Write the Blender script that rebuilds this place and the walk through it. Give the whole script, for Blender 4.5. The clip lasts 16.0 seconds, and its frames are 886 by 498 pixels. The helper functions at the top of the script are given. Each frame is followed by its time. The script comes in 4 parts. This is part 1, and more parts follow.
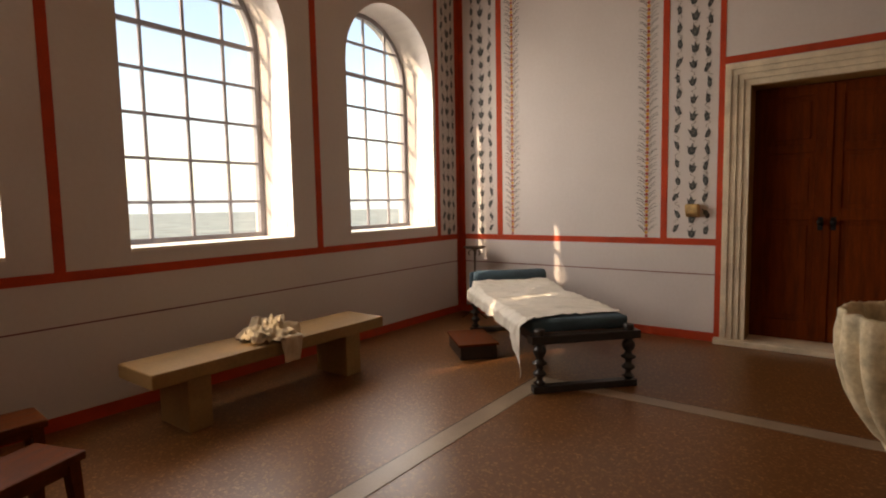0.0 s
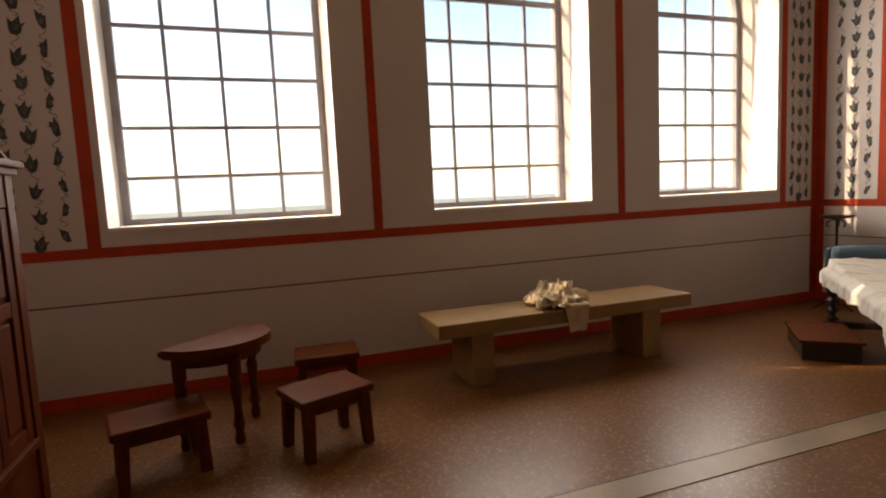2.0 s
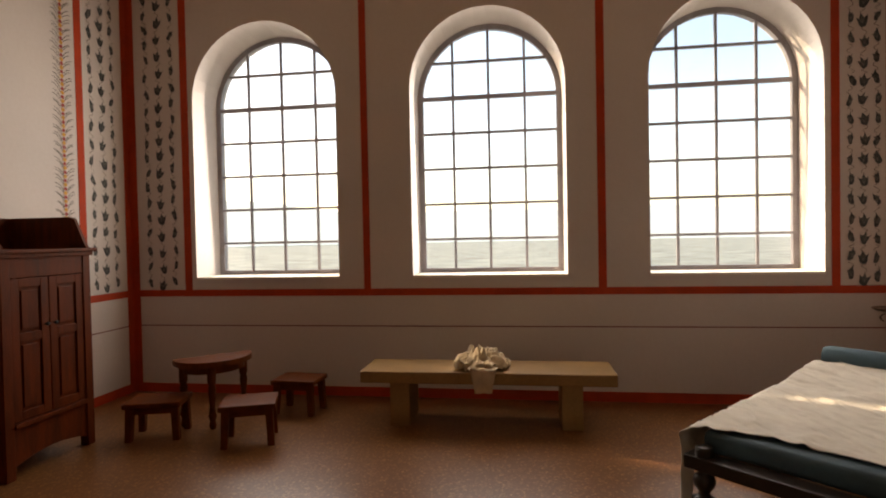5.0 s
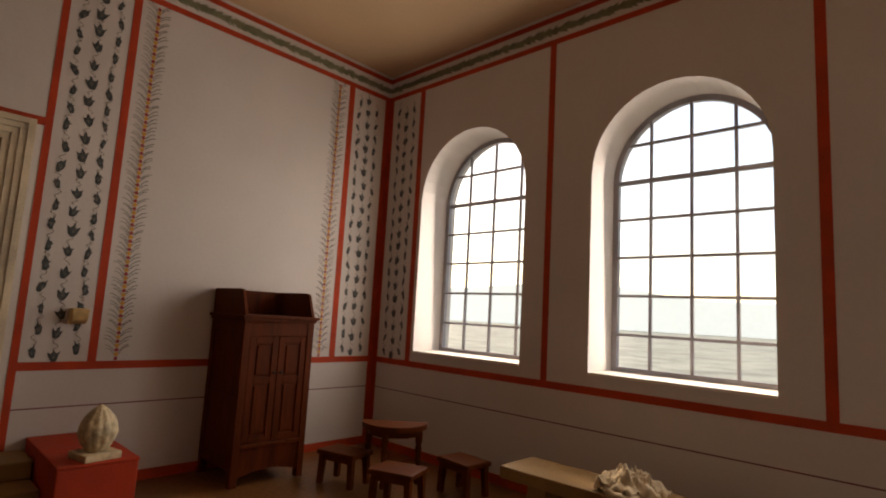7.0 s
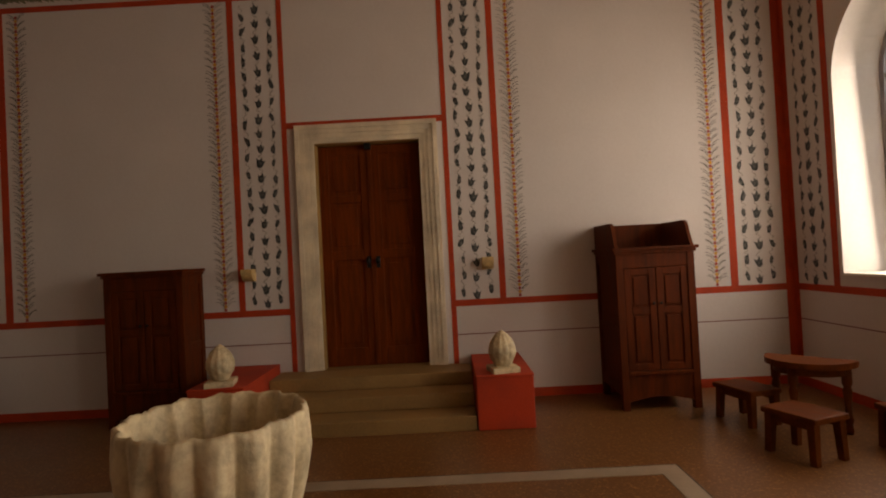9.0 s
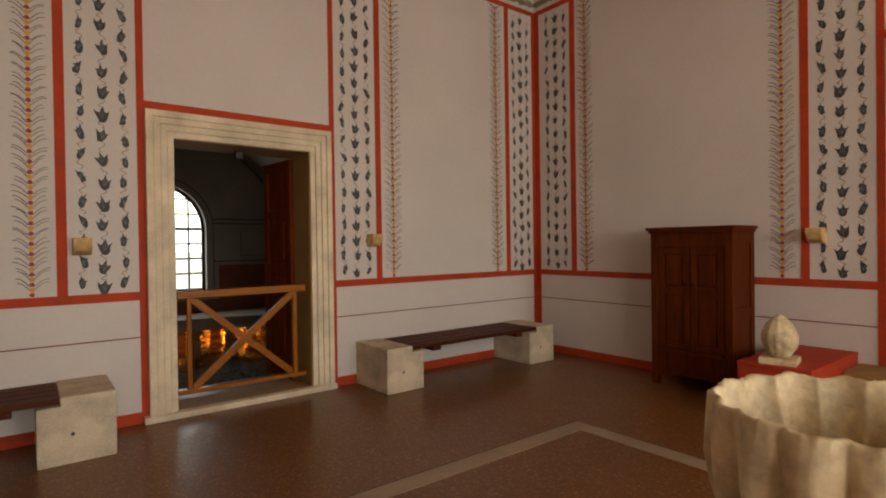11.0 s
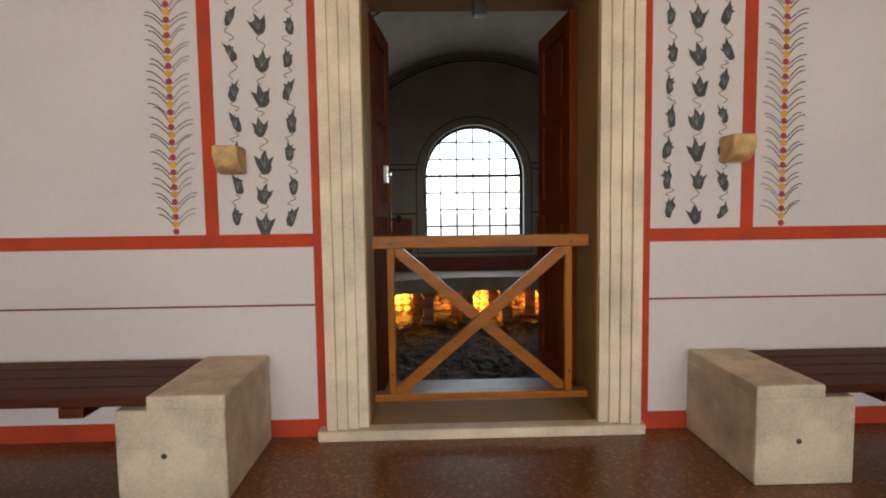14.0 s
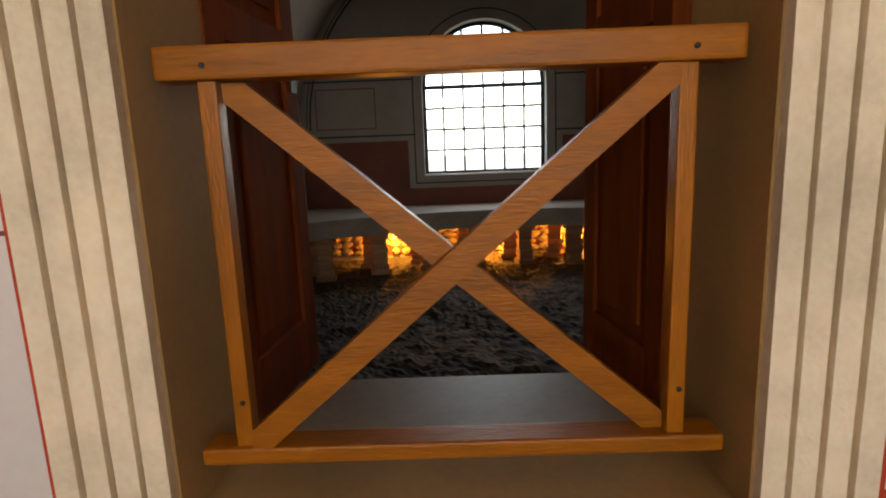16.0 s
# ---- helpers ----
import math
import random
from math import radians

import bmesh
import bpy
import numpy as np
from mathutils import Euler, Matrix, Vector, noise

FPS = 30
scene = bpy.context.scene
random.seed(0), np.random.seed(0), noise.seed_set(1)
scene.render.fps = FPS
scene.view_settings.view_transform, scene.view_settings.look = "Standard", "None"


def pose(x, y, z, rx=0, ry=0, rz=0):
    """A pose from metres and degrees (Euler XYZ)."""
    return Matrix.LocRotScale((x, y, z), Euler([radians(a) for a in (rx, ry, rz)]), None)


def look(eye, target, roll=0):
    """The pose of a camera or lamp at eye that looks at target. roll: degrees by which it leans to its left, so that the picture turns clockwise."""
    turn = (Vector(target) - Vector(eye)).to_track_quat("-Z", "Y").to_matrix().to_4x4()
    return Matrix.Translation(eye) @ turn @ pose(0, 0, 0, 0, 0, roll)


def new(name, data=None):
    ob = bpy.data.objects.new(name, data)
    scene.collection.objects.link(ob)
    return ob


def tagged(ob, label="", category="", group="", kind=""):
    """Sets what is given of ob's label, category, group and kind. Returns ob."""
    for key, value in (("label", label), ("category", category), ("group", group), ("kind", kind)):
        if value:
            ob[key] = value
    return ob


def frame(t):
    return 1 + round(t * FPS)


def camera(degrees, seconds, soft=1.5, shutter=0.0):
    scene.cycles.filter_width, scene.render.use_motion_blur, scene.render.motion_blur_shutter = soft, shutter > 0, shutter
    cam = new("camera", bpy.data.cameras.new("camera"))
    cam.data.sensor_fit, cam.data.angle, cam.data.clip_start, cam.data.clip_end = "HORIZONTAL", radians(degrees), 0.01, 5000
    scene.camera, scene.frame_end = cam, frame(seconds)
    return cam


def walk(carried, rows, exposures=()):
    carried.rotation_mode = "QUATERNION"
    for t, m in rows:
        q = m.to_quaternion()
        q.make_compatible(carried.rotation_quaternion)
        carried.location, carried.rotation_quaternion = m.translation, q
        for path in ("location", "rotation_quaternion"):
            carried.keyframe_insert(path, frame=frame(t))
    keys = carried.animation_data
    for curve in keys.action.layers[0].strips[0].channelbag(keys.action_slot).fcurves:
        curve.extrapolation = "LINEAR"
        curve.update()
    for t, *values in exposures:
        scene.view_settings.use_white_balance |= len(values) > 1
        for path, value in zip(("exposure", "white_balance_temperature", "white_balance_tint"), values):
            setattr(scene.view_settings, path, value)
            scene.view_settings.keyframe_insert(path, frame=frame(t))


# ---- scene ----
cam = camera(78.9, 16.0, soft=2.0)
PATH = [
    (0, (1.227, -4.283, 1.503), (2.823, -3.089, 1.335), -1.1),
    (0.5, (1.317, -4.249, 1.503), (2.902, -3.044, 1.312), 0.7),
    (1, (1.387, -4.111, 1.488), (2.777, -2.694, 1.246), 3.6),
    (1.5, (1.418, -4.054, 1.444), (2.433, -2.35, 1.179), -3.4),
    (2, (1.675, -4.15, 1.325), (2.324, -2.269, 1.126), -2.8),
    (2.5, (2.058, -4.326, 1.316), (2.532, -2.388, 1.175), -0.7),
    (3, (2.474, -4.64, 1.337), (2.83, -2.678, 1.185), 0.2),
    (5.3, (4.29, -5.24, 1.582), (3.982, -3.264, 1.596), -1.2),
    (5.5, (4.412, -5.248, 1.577), (4.115, -3.271, 1.626), -1.7),
    (6, (4.875, -5.035, 1.597), (4.319, -3.116, 1.688), -3.3),
    (6.5, (5.237, -4.783, 1.61), (4.444, -2.967, 1.881), -0.4),
    (7, (5.507, -4.535, 1.649), (4.132, -3.104, 1.894), 3.2),
    (7.5, (5.679, -4.355, 1.613), (4.036, -3.229, 1.79), -0.6),
    (8, (5.82, -4.054, 1.601), (4.029, -3.17, 1.71), -2.2),
    (8.5, (5.914, -3.837, 1.558), (3.98, -3.331, 1.613), -0.3),
    (9, (5.875, -3.737, 1.554), (3.876, -3.753, 1.586), -3.0),
    (9.2, (5.829, -3.73, 1.566), (3.841, -3.943, 1.591), -1.3),
    (11.3, (5.439, -4.326, 1.409), (4.485, -6.084, 1.396), -2.8),
    (11.5, (5.388, -4.428, 1.397), (4.658, -6.291, 1.377), -3.9),
    (12, (5.254, -4.763, 1.418), (5.251, -6.761, 1.33), -2.0),
    (12.5, (5.12, -5.147, 1.422), (5.365, -7.129, 1.304), -1.3),
    (13, (4.83, -5.555, 1.394), (5.07, -7.536, 1.261), -2.5),
    (13.5, (4.497, -5.934, 1.35), (4.57, -7.927, 1.213), -0.1),
    (14, (4.164, -6.389, 1.198), (4.115, -8.383, 1.053), -0.8),
    (14.5, (3.985, -6.871, 1.057), (4.026, -8.859, 0.847), 2.2),
    (15, (3.92, -7.309, 0.977), (3.999, -9.286, 0.687), -0.2),
    (15.5, (3.882, -7.774, 0.913), (3.91, -9.752, 0.617), -0.8),
    (16, (3.898, -8.164, 0.834), (3.926, -10.132, 0.481), -2.2),
]
walk(cam, [(t, look(eye, target, roll)) for t, eye, target, roll in PATH],
     exposures=[(0, 1.6, 8300, 16), (5.5, 1.6, 8500, 16), (7.0, 1.3, 8500, 17), (8.0, 1.25, 8700, 18), (9.2, 1.65, 9500, 18), (11.3, 2.75, 8300, 13), (12.5, 3.0, 7700, 12), (14.5, 3.2, 7000, 12), (15.3, 3.25, 7200, 12), (16.0, 3.25, 7800, 13)])

E, S, H = 7.367, 9.205, 4.86          # room: x 0..E, y -S..0, height
WIN = [(0.741, 2.292), (3.051, 4.548), (5.302, 6.788)]
SILL, SPRING = 1.19, 3.05
FARY, PIT = -16.9, -0.80

# ---- light ----
world = bpy.data.worlds.new("world")
scene.world = world
world.use_nodes = True
wn = world.node_tree
sky = wn.nodes.new("ShaderNodeTexSky")
sky.sky_type, sky.sun_disc = "NISHITA", False
sky.sun_elevation, sky.sun_rotation = radians(27), radians(-63)
wn.links.new(sky.outputs[0], wn.nodes["Background"].inputs[0])
wn.nodes["Background"].inputs[1].default_value = 0.15


def lamp(name, kind, place, target, energy, colour, size=(0.1, 0.1)):
    data = bpy.data.lights.new(name, kind)
    data.energy, data.color = energy, colour
    if kind == "AREA":
        data.shape, data.size, data.size_y = "RECTANGLE", size[0], size[1]
    if kind == "POINT":
        data.shadow_soft_size = size[0]
    ob = new(name, data)
    ob.matrix_world = look(place, target)
    return ob


sun = lamp("sun", "SUN", (-20, 10, 11.4), (0, 0, 0), 1.6, (1.0, 0.86, 0.68))
sun.data.angle = radians(0.6)
for a, b in WIN:
    m = (a + b) / 2
    lamp("window_light", "AREA", (m, 0.30, 2.22), (m, -3, 2.0), 13, (0.95, 0.97, 1.0), (1.42, 1.95))
lamp("window_light", "AREA", (3.25, FARY - 0.12, 1.35), (3.25, FARY + 4, 1.2), 2.4, (0.95, 0.97, 1.0), (1.5, 1.4))
for x in (1.9, 3.3, 4.8):
    lamp("pit_light", "POINT", (x, FARY + 0.22, PIT + 0.27), (x, 0, 0), 6, (1.0, 0.38, 0.05), (0.06, 0.06))


# ---- materials ----
def mat(name, colour, rough=0.6, vary=0.15, scale=4.0, fine=60.0, bump=0.15, metal=0.0, stretch=(1, 1, 1), tint=None, per_piece=0.0, patch=0.5, fleck=0.0):
    m = bpy.data.materials.new(name)
    m.use_nodes = True
    t = m.node_tree
    n, link = t.nodes, t.links.new
    bs = n["Principled BSDF"]
    co = n.new("ShaderNodeTexCoord")
    mp = n.new("ShaderNodeMapping")
    mp.inputs["Scale"].default_value = stretch
    link(co.outputs["Object"], mp.inputs["Vector"])
    n1, n2 = n.new("ShaderNodeTexNoise"), n.new("ShaderNodeTexNoise")
    for node, sc, det in ((n1, scale, 5), (n2, fine, 4)):
        node.inputs["Scale"].default_value, node.inputs["Detail"].default_value = sc, det
        link(mp.outputs[0], node.inputs["Vector"])
    ramp = n.new("ShaderNodeValToRGB")
    dark = tint or tuple(c * (1 - vary) ** 2 for c in colour)
    ramp.color_ramp.elements[0].position, ramp.color_ramp.elements[1].position = 0.5 - patch / 2, 0.5 + patch / 4
    ramp.color_ramp.elements[0].color, ramp.color_ramp.elements[1].color = (*dark, 1), (*colour, 1)
    link(n1.outputs[0], ramp.inputs[0])
    mix = n.new("ShaderNodeMixRGB")
    mix.blend_type = "OVERLAY"
    mix.inputs[0].default_value = min(1.0, vary * 1.1)
    link(ramp.outputs[0], mix.inputs[1])
    link(n2.outputs[0], mix.inputs[2])
    out = mix.outputs[0]
    if per_piece:
        info = n.new("ShaderNodeObjectInfo")
        rng = n.new("ShaderNodeMapRange")
        rng.inputs[3].default_value, rng.inputs[4].default_value = 1 - per_piece, 1 + per_piece
        link(info.outputs["Random"], rng.inputs[0])
        hsv = n.new("ShaderNodeHueSaturation")
        link(rng.outputs[0], hsv.inputs["Value"])
        link(out, hsv.inputs["Color"])
        out = hsv.outputs[0]
    if fleck:
        vo, rp, lift = n.new("ShaderNodeTexVoronoi"), n.new("ShaderNodeValToRGB"), n.new("ShaderNodeMixRGB")
        vo.inputs["Scale"].default_value = 75
        link(mp.outputs[0], vo.inputs["Vector"])
        rp.color_ramp.elements[0].position, rp.color_ramp.elements[1].position = 0.62, 0.95
        rp.color_ramp.elements[1].color = (fleck, fleck, fleck, 1)
        link(vo.outputs["Color"], rp.inputs[0])
        link(rp.outputs[0], lift.inputs[0])
        link(out, lift.inputs[1])
        lift.inputs[2].default_value = (0.50, 0.27, 0.11, 1)
        out = lift.outputs[0]
    link(out, bs.inputs["Base Color"])
    rr = n.new("ShaderNodeMapRange")
    rr.inputs[3].default_value, rr.inputs[4].default_value = max(0.03, rough - 0.12), min(1, rough + 0.12)
    link(n1.outputs[0], rr.inputs[0])
    link(rr.outputs[0], bs.inputs["Roughness"])
    bs.inputs["Metallic"].default_value = metal
    if stretch != (1, 1, 1):
        bs.inputs["Specular IOR Level"].default_value = 0.12 if rough > 0.5 else 0.22
    if bump:
        bp = n.new("ShaderNodeBump")
        bp.inputs["Strength"].default_value, bp.inputs["Distance"].default_value = bump, 0.004
        link(n2.outputs[0], bp.inputs["Height"])
        link(bp.outputs[0], bs.inputs["Normal"])
    return m


PLASTER = mat("plaster", (0.66, 0.605, 0.575), 0.75, 0.07, 1.1, 30, 0.22, patch=0.9)
CREAM = mat("ceiling_plaster", (0.60, 0.41, 0.25), 0.8, 0.06, 1.2, 40, 0.12)
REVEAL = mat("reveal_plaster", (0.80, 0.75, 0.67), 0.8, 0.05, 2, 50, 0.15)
RED = mat("red_paint", (0.50, 0.048, 0.010), 0.78, 0.16, 5, 70, 0.08)
MAROON = mat("maroon_line", (0.20, 0.035, 0.03), 0.6, 0.2, 9, 80, 0)
LEAF = mat("leaf_paint", (0.058, 0.066, 0.066), 0.65, 0.25, 16, 90, 0)
VEIN = mat("leaf_vein_paint", (0.20, 0.20, 0.19), 0.65, 0.2, 16, 90, 0)
STEM = mat("stem_paint", (0.22, 0.18, 0.14), 0.65, 0.2, 12, 90, 0)
BARB = mat("barb_paint", (0.075, 0.068, 0.055), 0.65, 0.25, 12, 90, 0)
BARBL = mat("washed_barb_paint", (0.36, 0.34, 0.31), 0.65, 0.25, 12, 90, 0)
DOTY = mat("ochre_dot", (0.70, 0.36, 0.05), 0.6, 0.15, 20, 90, 0)
DOTR = mat("crimson_dot", (0.40, 0.04, 0.04), 0.6, 0.15, 20, 90, 0)
GREEN = mat("frieze_green", (0.22, 0.22, 0.13), 0.7, 0.25, 7, 60, 0.05)
STONE = mat("limestone", (0.80, 0.68, 0.50), 0.75, 0.20, 4.0, 60, 0.7)
BLOCK = mat("bench_limestone", (0.68, 0.575, 0.42), 0.8, 0.26, 5.5, 70, 0.6)
MARBLE = mat("weathered_marble", (0.68, 0.54, 0.335), 0.7, 0.28, 9, 36, 0.9)
# doorway sides and floor: their warm shade is put into this darker ochre
JAMB = mat("shaded_ochre_reveal", (0.38, 0.215, 0.07), 0.75, 0.14, 3, 50, 0.25)
OCHRE = mat("ochre_stone", (0.66, 0.44, 0.19), 0.8, 0.25, 14, 70, 0.5)
STEPST = mat("step_stone", (0.32, 0.185, 0.065), 0.6, 0.18, 2.5, 40, 0.25)
REDSTN = mat("red_rendered_block", (0.50, 0.040, 0.008), 0.78, 0.15, 3, 60, 0.2)
FLOOR = mat("terrazzo_floor", (0.160, 0.061, 0.018), 0.34, 0.16, 1.1, 95, 0.08, patch=0.9, fleck=0.5)
INLAY = mat("inlay_strip", (0.34, 0.25, 0.17), 0.36, 0.20, 3, 90, 0.08)
JOINT = mat("floor_joint", (0.06, 0.045, 0.035), 0.7, 0.2, 6, 60, 0)
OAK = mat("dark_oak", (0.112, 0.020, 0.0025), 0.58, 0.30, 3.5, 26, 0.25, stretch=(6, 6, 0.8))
# lit copy of the oak: window light on a side, put into the colour
OAKLIT = mat("window_lit_oak", (0.36, 0.125, 0.02), 0.45, 0.28, 3.0, 26, 0.25, stretch=(6, 6, 0.8))
DOORW = mat("door_wood", (0.165, 0.030, 0.003), 0.75, 0.30, 3.2, 24, 0.3, stretch=(6, 6, 0.7))
STOOLW = mat("stool_wood", (0.135, 0.031, 0.005), 0.52, 0.28, 4, 30, 0.25, stretch=(2, 6, 2))
PINE = mat("varnished_pine", (0.34, 0.105, 0.004), 0.38, 0.24, 3.0, 26, 0.45, stretch=(1, 7, 7))
PINEV = mat("varnished_pine_upright", (0.34, 0.105, 0.004), 0.38, 0.24, 3.0, 26, 0.45, stretch=(7, 7, 1))
PLANK = mat("bench_plank", (0.095, 0.023, 0.010), 0.55, 0.25, 3.5, 24, 0.3, stretch=(0.8, 8, 8), per_piece=0.15)
BLACKW = mat("ebonised_wood", (0.030, 0.022, 0.018), 0.35, 0.3, 4, 30, 0.2)
BLUE = mat("blue_cloth", (0.060, 0.115, 0.150), 0.85, 0.18, 6, 220, 0.3)
LINEN = mat("linen_sheet", (0.74, 0.70, 0.61), 0.9, 0.08, 6, 260, 0.3)
RAG = mat("crumpled_linen", (0.62, 0.50, 0.34), 0.9, 0.15, 7, 240, 0.3)
SASH = mat("window_bars", (0.33, 0.31, 0.33), 0.5, 0.15, 6, 50, 0.1)
IRON = mat("black_iron", (0.025, 0.024, 0.024), 0.45, 0.3, 9, 60, 0.3, metal=0.7)
BRONZE = mat("lamp_bronze", (0.12, 0.085, 0.05), 0.4, 0.3, 9, 60, 0.2, metal=0.8)
STEEL = mat("steel", (0.62, 0.62, 0.60), 0.3, 0.1, 9, 60, 0.1, metal=1.0)
FARW = mat("grey_wall_paint", (0.33, 0.29, 0.25), 0.75, 0.12, 1.8, 45, 0.15)
FARRED = mat("dull_red_dado", (0.22, 0.055, 0.03), 0.7, 0.2, 2.5, 45, 0.15)
BLACKP = mat("black_line_paint", (0.02, 0.02, 0.022), 0.6, 0.2, 9, 60, 0)
SLAB = mat("concrete_slab", (0.34, 0.30, 0.25), 0.8, 0.2, 3, 30, 0.6)
CONCRETE = mat("smooth_concrete", (0.27, 0.215, 0.16), 0.45, 0.18, 3, 35, 0.25)
BRICK = mat("pila_tile", (0.34, 0.19, 0.10), 0.85, 0.25, 8, 50, 0.6, per_piece=0.25)
RUBBLE = mat("rubble_stone", (0.42, 0.33, 0.22), 0.9, 0.3, 7, 40, 0.8, per_piece=0.25)
EARTH = mat("damp_earth", (0.055, 0.046, 0.03), 0.85, 0.45, 4, 40, 0.9)
GRASS = mat("outside_grass", (0.46, 0.47, 0.38), 0.9, 0.3, 0.3, 6, 0.3)
HILL = mat("glowing_hill", (0.20, 0.23, 0.19), 0.95, 0.2, 0.02, 0.4, 0)

# the hills emit pale blue of their own, standing in for bright haze
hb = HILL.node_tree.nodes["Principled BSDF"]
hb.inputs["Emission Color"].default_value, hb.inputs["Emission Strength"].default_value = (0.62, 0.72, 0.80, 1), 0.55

GLASS = bpy.data.materials.new("window_glass")
GLASS.use_nodes = True
gn = GLASS.node_tree
tr, gl, mx = gn.nodes.new("ShaderNodeBsdfTransparent"), gn.nodes.new("ShaderNodeBsdfGlossy"), gn.nodes.new("ShaderNodeMixShader")
tr.inputs[0].default_value, gl.inputs[1].default_value, mx.inputs[0].default_value = (0.93, 0.96, 0.97, 1), 0.05, 0.06
gn.links.new(tr.outputs[0], mx.inputs[1]), gn.links.new(gl.outputs[0], mx.inputs[2])
gn.links.new(mx.outputs[0], gn.nodes["Material Output"].inputs[0])


# ---- mesh helpers ----
def link_mesh(name, bm, material, parent=None, smooth=False):
    bmesh.ops.recalc_face_normals(bm, faces=bm.faces)
    me = bpy.data.meshes.new(name)
    bm.to_mesh(me)
    bm.free()
    me.materials.append(material)
    if smooth:
        for p in me.polygons:
            p.use_smooth = True
    ob = new(name, me)
    ob.parent = parent
    return ob


def part(name, bm, material, parent, label="", smooth=False):
    return tagged(link_mesh(name, bm, material, parent, smooth), label)


def empty(name, m, label, category, group=""):
    ob = new(name)
    ob.matrix_world = m
    ob.empty_display_size = 0.1
    return tagged(ob, label, category, group)


def add_box(bm, a, b, bevel=0.0, turn=None):
    r = bmesh.ops.create_cube(bm, size=1)
    c = [(a[i] + b[i]) / 2 for i in range(3)]
    d = [abs(b[i] - a[i]) for i in range(3)]
    for v in r["verts"]:
        v.co = Vector((v.co[0] * d[0], v.co[1] * d[1], v.co[2] * d[2]))
    if bevel:
        edges = list({e for v in r["verts"] for e in v.link_edges})
        out = bmesh.ops.bevel(bm, geom=edges, offset=bevel, segments=2, affect="EDGES", profile=0.6)
        vs = list({v for f in out["faces"] for v in f.verts} | {v for v in r["verts"] if v.is_valid})
    else:
        vs = r["verts"]
    for v in vs:
        v.co = (turn @ v.co if turn else v.co) + Vector(c)
    return bm


def box(a, b, bevel=0.0, turn=None):
    return add_box(bmesh.new(), a, b, bevel, turn)


def lathe(profile, steps=24, lobes=0, depth=0.0):
    """A turned body from (radius, height) pairs; lobes scallop its round."""
    bm = bmesh.new()
    rings = []
    for r, z in profile:
        ring = []
        for i in range(steps):
            w = 2 * math.pi * i / steps
            k = 1 - depth * (1 - abs(math.cos(lobes * w / 2))) if lobes else 1
            ring.append(bm.verts.new((r * k * math.cos(w), r * k * math.sin(w), z)))
        rings.append(ring)
    for p, q in zip(rings, rings[1:]):
        for i in range(steps):
            bm.faces.new((p[i], p[(i + 1) % steps], q[(i + 1) % steps], q[i]))
    bm.faces.new(rings[0]), bm.faces.new(rings[-1])
    return bm


def prism(bm, f, pts, d0, d1):
    """A flat-sided piece on a wall: (along, height) corners, between two depths."""
    lo, hi = [bm.verts.new(f(s, z, d0)) for s, z in pts], [bm.verts.new(f(s, z, d1)) for s, z in pts]
    n = len(pts)
    bm.faces.new(lo), bm.faces.new(hi)
    for i in range(n):
        bm.faces.new((lo[i], lo[(i + 1) % n], hi[(i + 1) % n], hi[i]))


def rect(s0, s1, z0, z1):
    return [(s0, z0), (s1, z0), (s1, z1), (s0, z1)]


def north(s, z, d):
    return Vector((s, -d, z))


def south(s, z, d):
    return Vector((s, -S + d, z))


def west(s, z, d):
    return Vector((d, s, z))


def east(s, z, d):
    return Vector((E - d, s, z))


def far(s, z, d):
    return Vector((s, FARY + d, z))


def arch_pts(a, b, spring, n=20, grow=0.0):
    m, r = (a + b) / 2, (b - a) / 2 + grow
    return [(m - r * math.cos(math.pi * i / n), spring + r * math.sin(math.pi * i / n)) for i in range(n + 1)]


def wall(name, f, s0, s1, top, thick, openings, material, base=0.0, label=""):
    bm = bmesh.new()
    s = s0
    for a, b, z0, z1, arched in openings:
        prism(bm, f, rect(s, a, base, top), -thick, 0)
        if z0 > base:
            prism(bm, f, rect(a, b, base, z0), -thick, 0)
        if arched:
            arc = arch_pts(a, b, z1)
            for p, q in zip(arc, arc[1:]):
                prism(bm, f, [p, q, (q[0], top), (p[0], top)], -thick, 0)
        else:
            prism(bm, f, rect(a, b, z1, top), -thick, 0)
        s = b
    prism(bm, f, rect(s, s1, base, top), -thick, 0)
    return tagged(link_mesh(name, bm, material), label, "wall", kind="structure")


# ---- the room's shell ----
WD = (-5.138, -3.987, 0.40, 2.87)       # west door
ED = (-4.78, -3.50, 0.06, 2.60)         # east door
SD = (3.275, 4.500, 0.0, 2.37)          # south door
wall_n = wall("wall_north", north, -0.5, E + 0.5, H, 0.62, [(a, b, SILL, SPRING, True) for a, b in WIN], PLASTER, label="cream plaster wall painted with red bands and ivy, three arched windows")
wall_s = wall("wall_south", south, -0.5, E + 0.5, H, 0.45, [(SD[0], SD[1], 0, SD[3], False)], PLASTER, label="cream plaster wall painted with red bands, ivy columns and garlands")
wall_w = wall("wall_west", west, -S, 0, H, 0.5, [(WD[0], WD[1], 0, WD[3], False)], PLASTER, label="cream plaster wall with red bands round a raised doorway")
wall_e = wall("wall_east", east, -S, 0, H, 0.5, [(ED[0], ED[1], 0, ED[3], False)], PLASTER, label="cream plaster wall with red bands and ivy columns")
tagged(link_mesh("floor", box((-0.5, -S - 0.02, -0.3), (E + 0.5, 0.1, 0)), FLOOR), "polished brown terrazzo floor", "floor", kind="structure")
tagged(link_mesh("ceiling", box((-0.5, -S - 0.4, H), (E + 0.5, 0.6, H + 0.25)), CREAM), "plain ochre plaster ceiling", "ceiling", kind="structure")
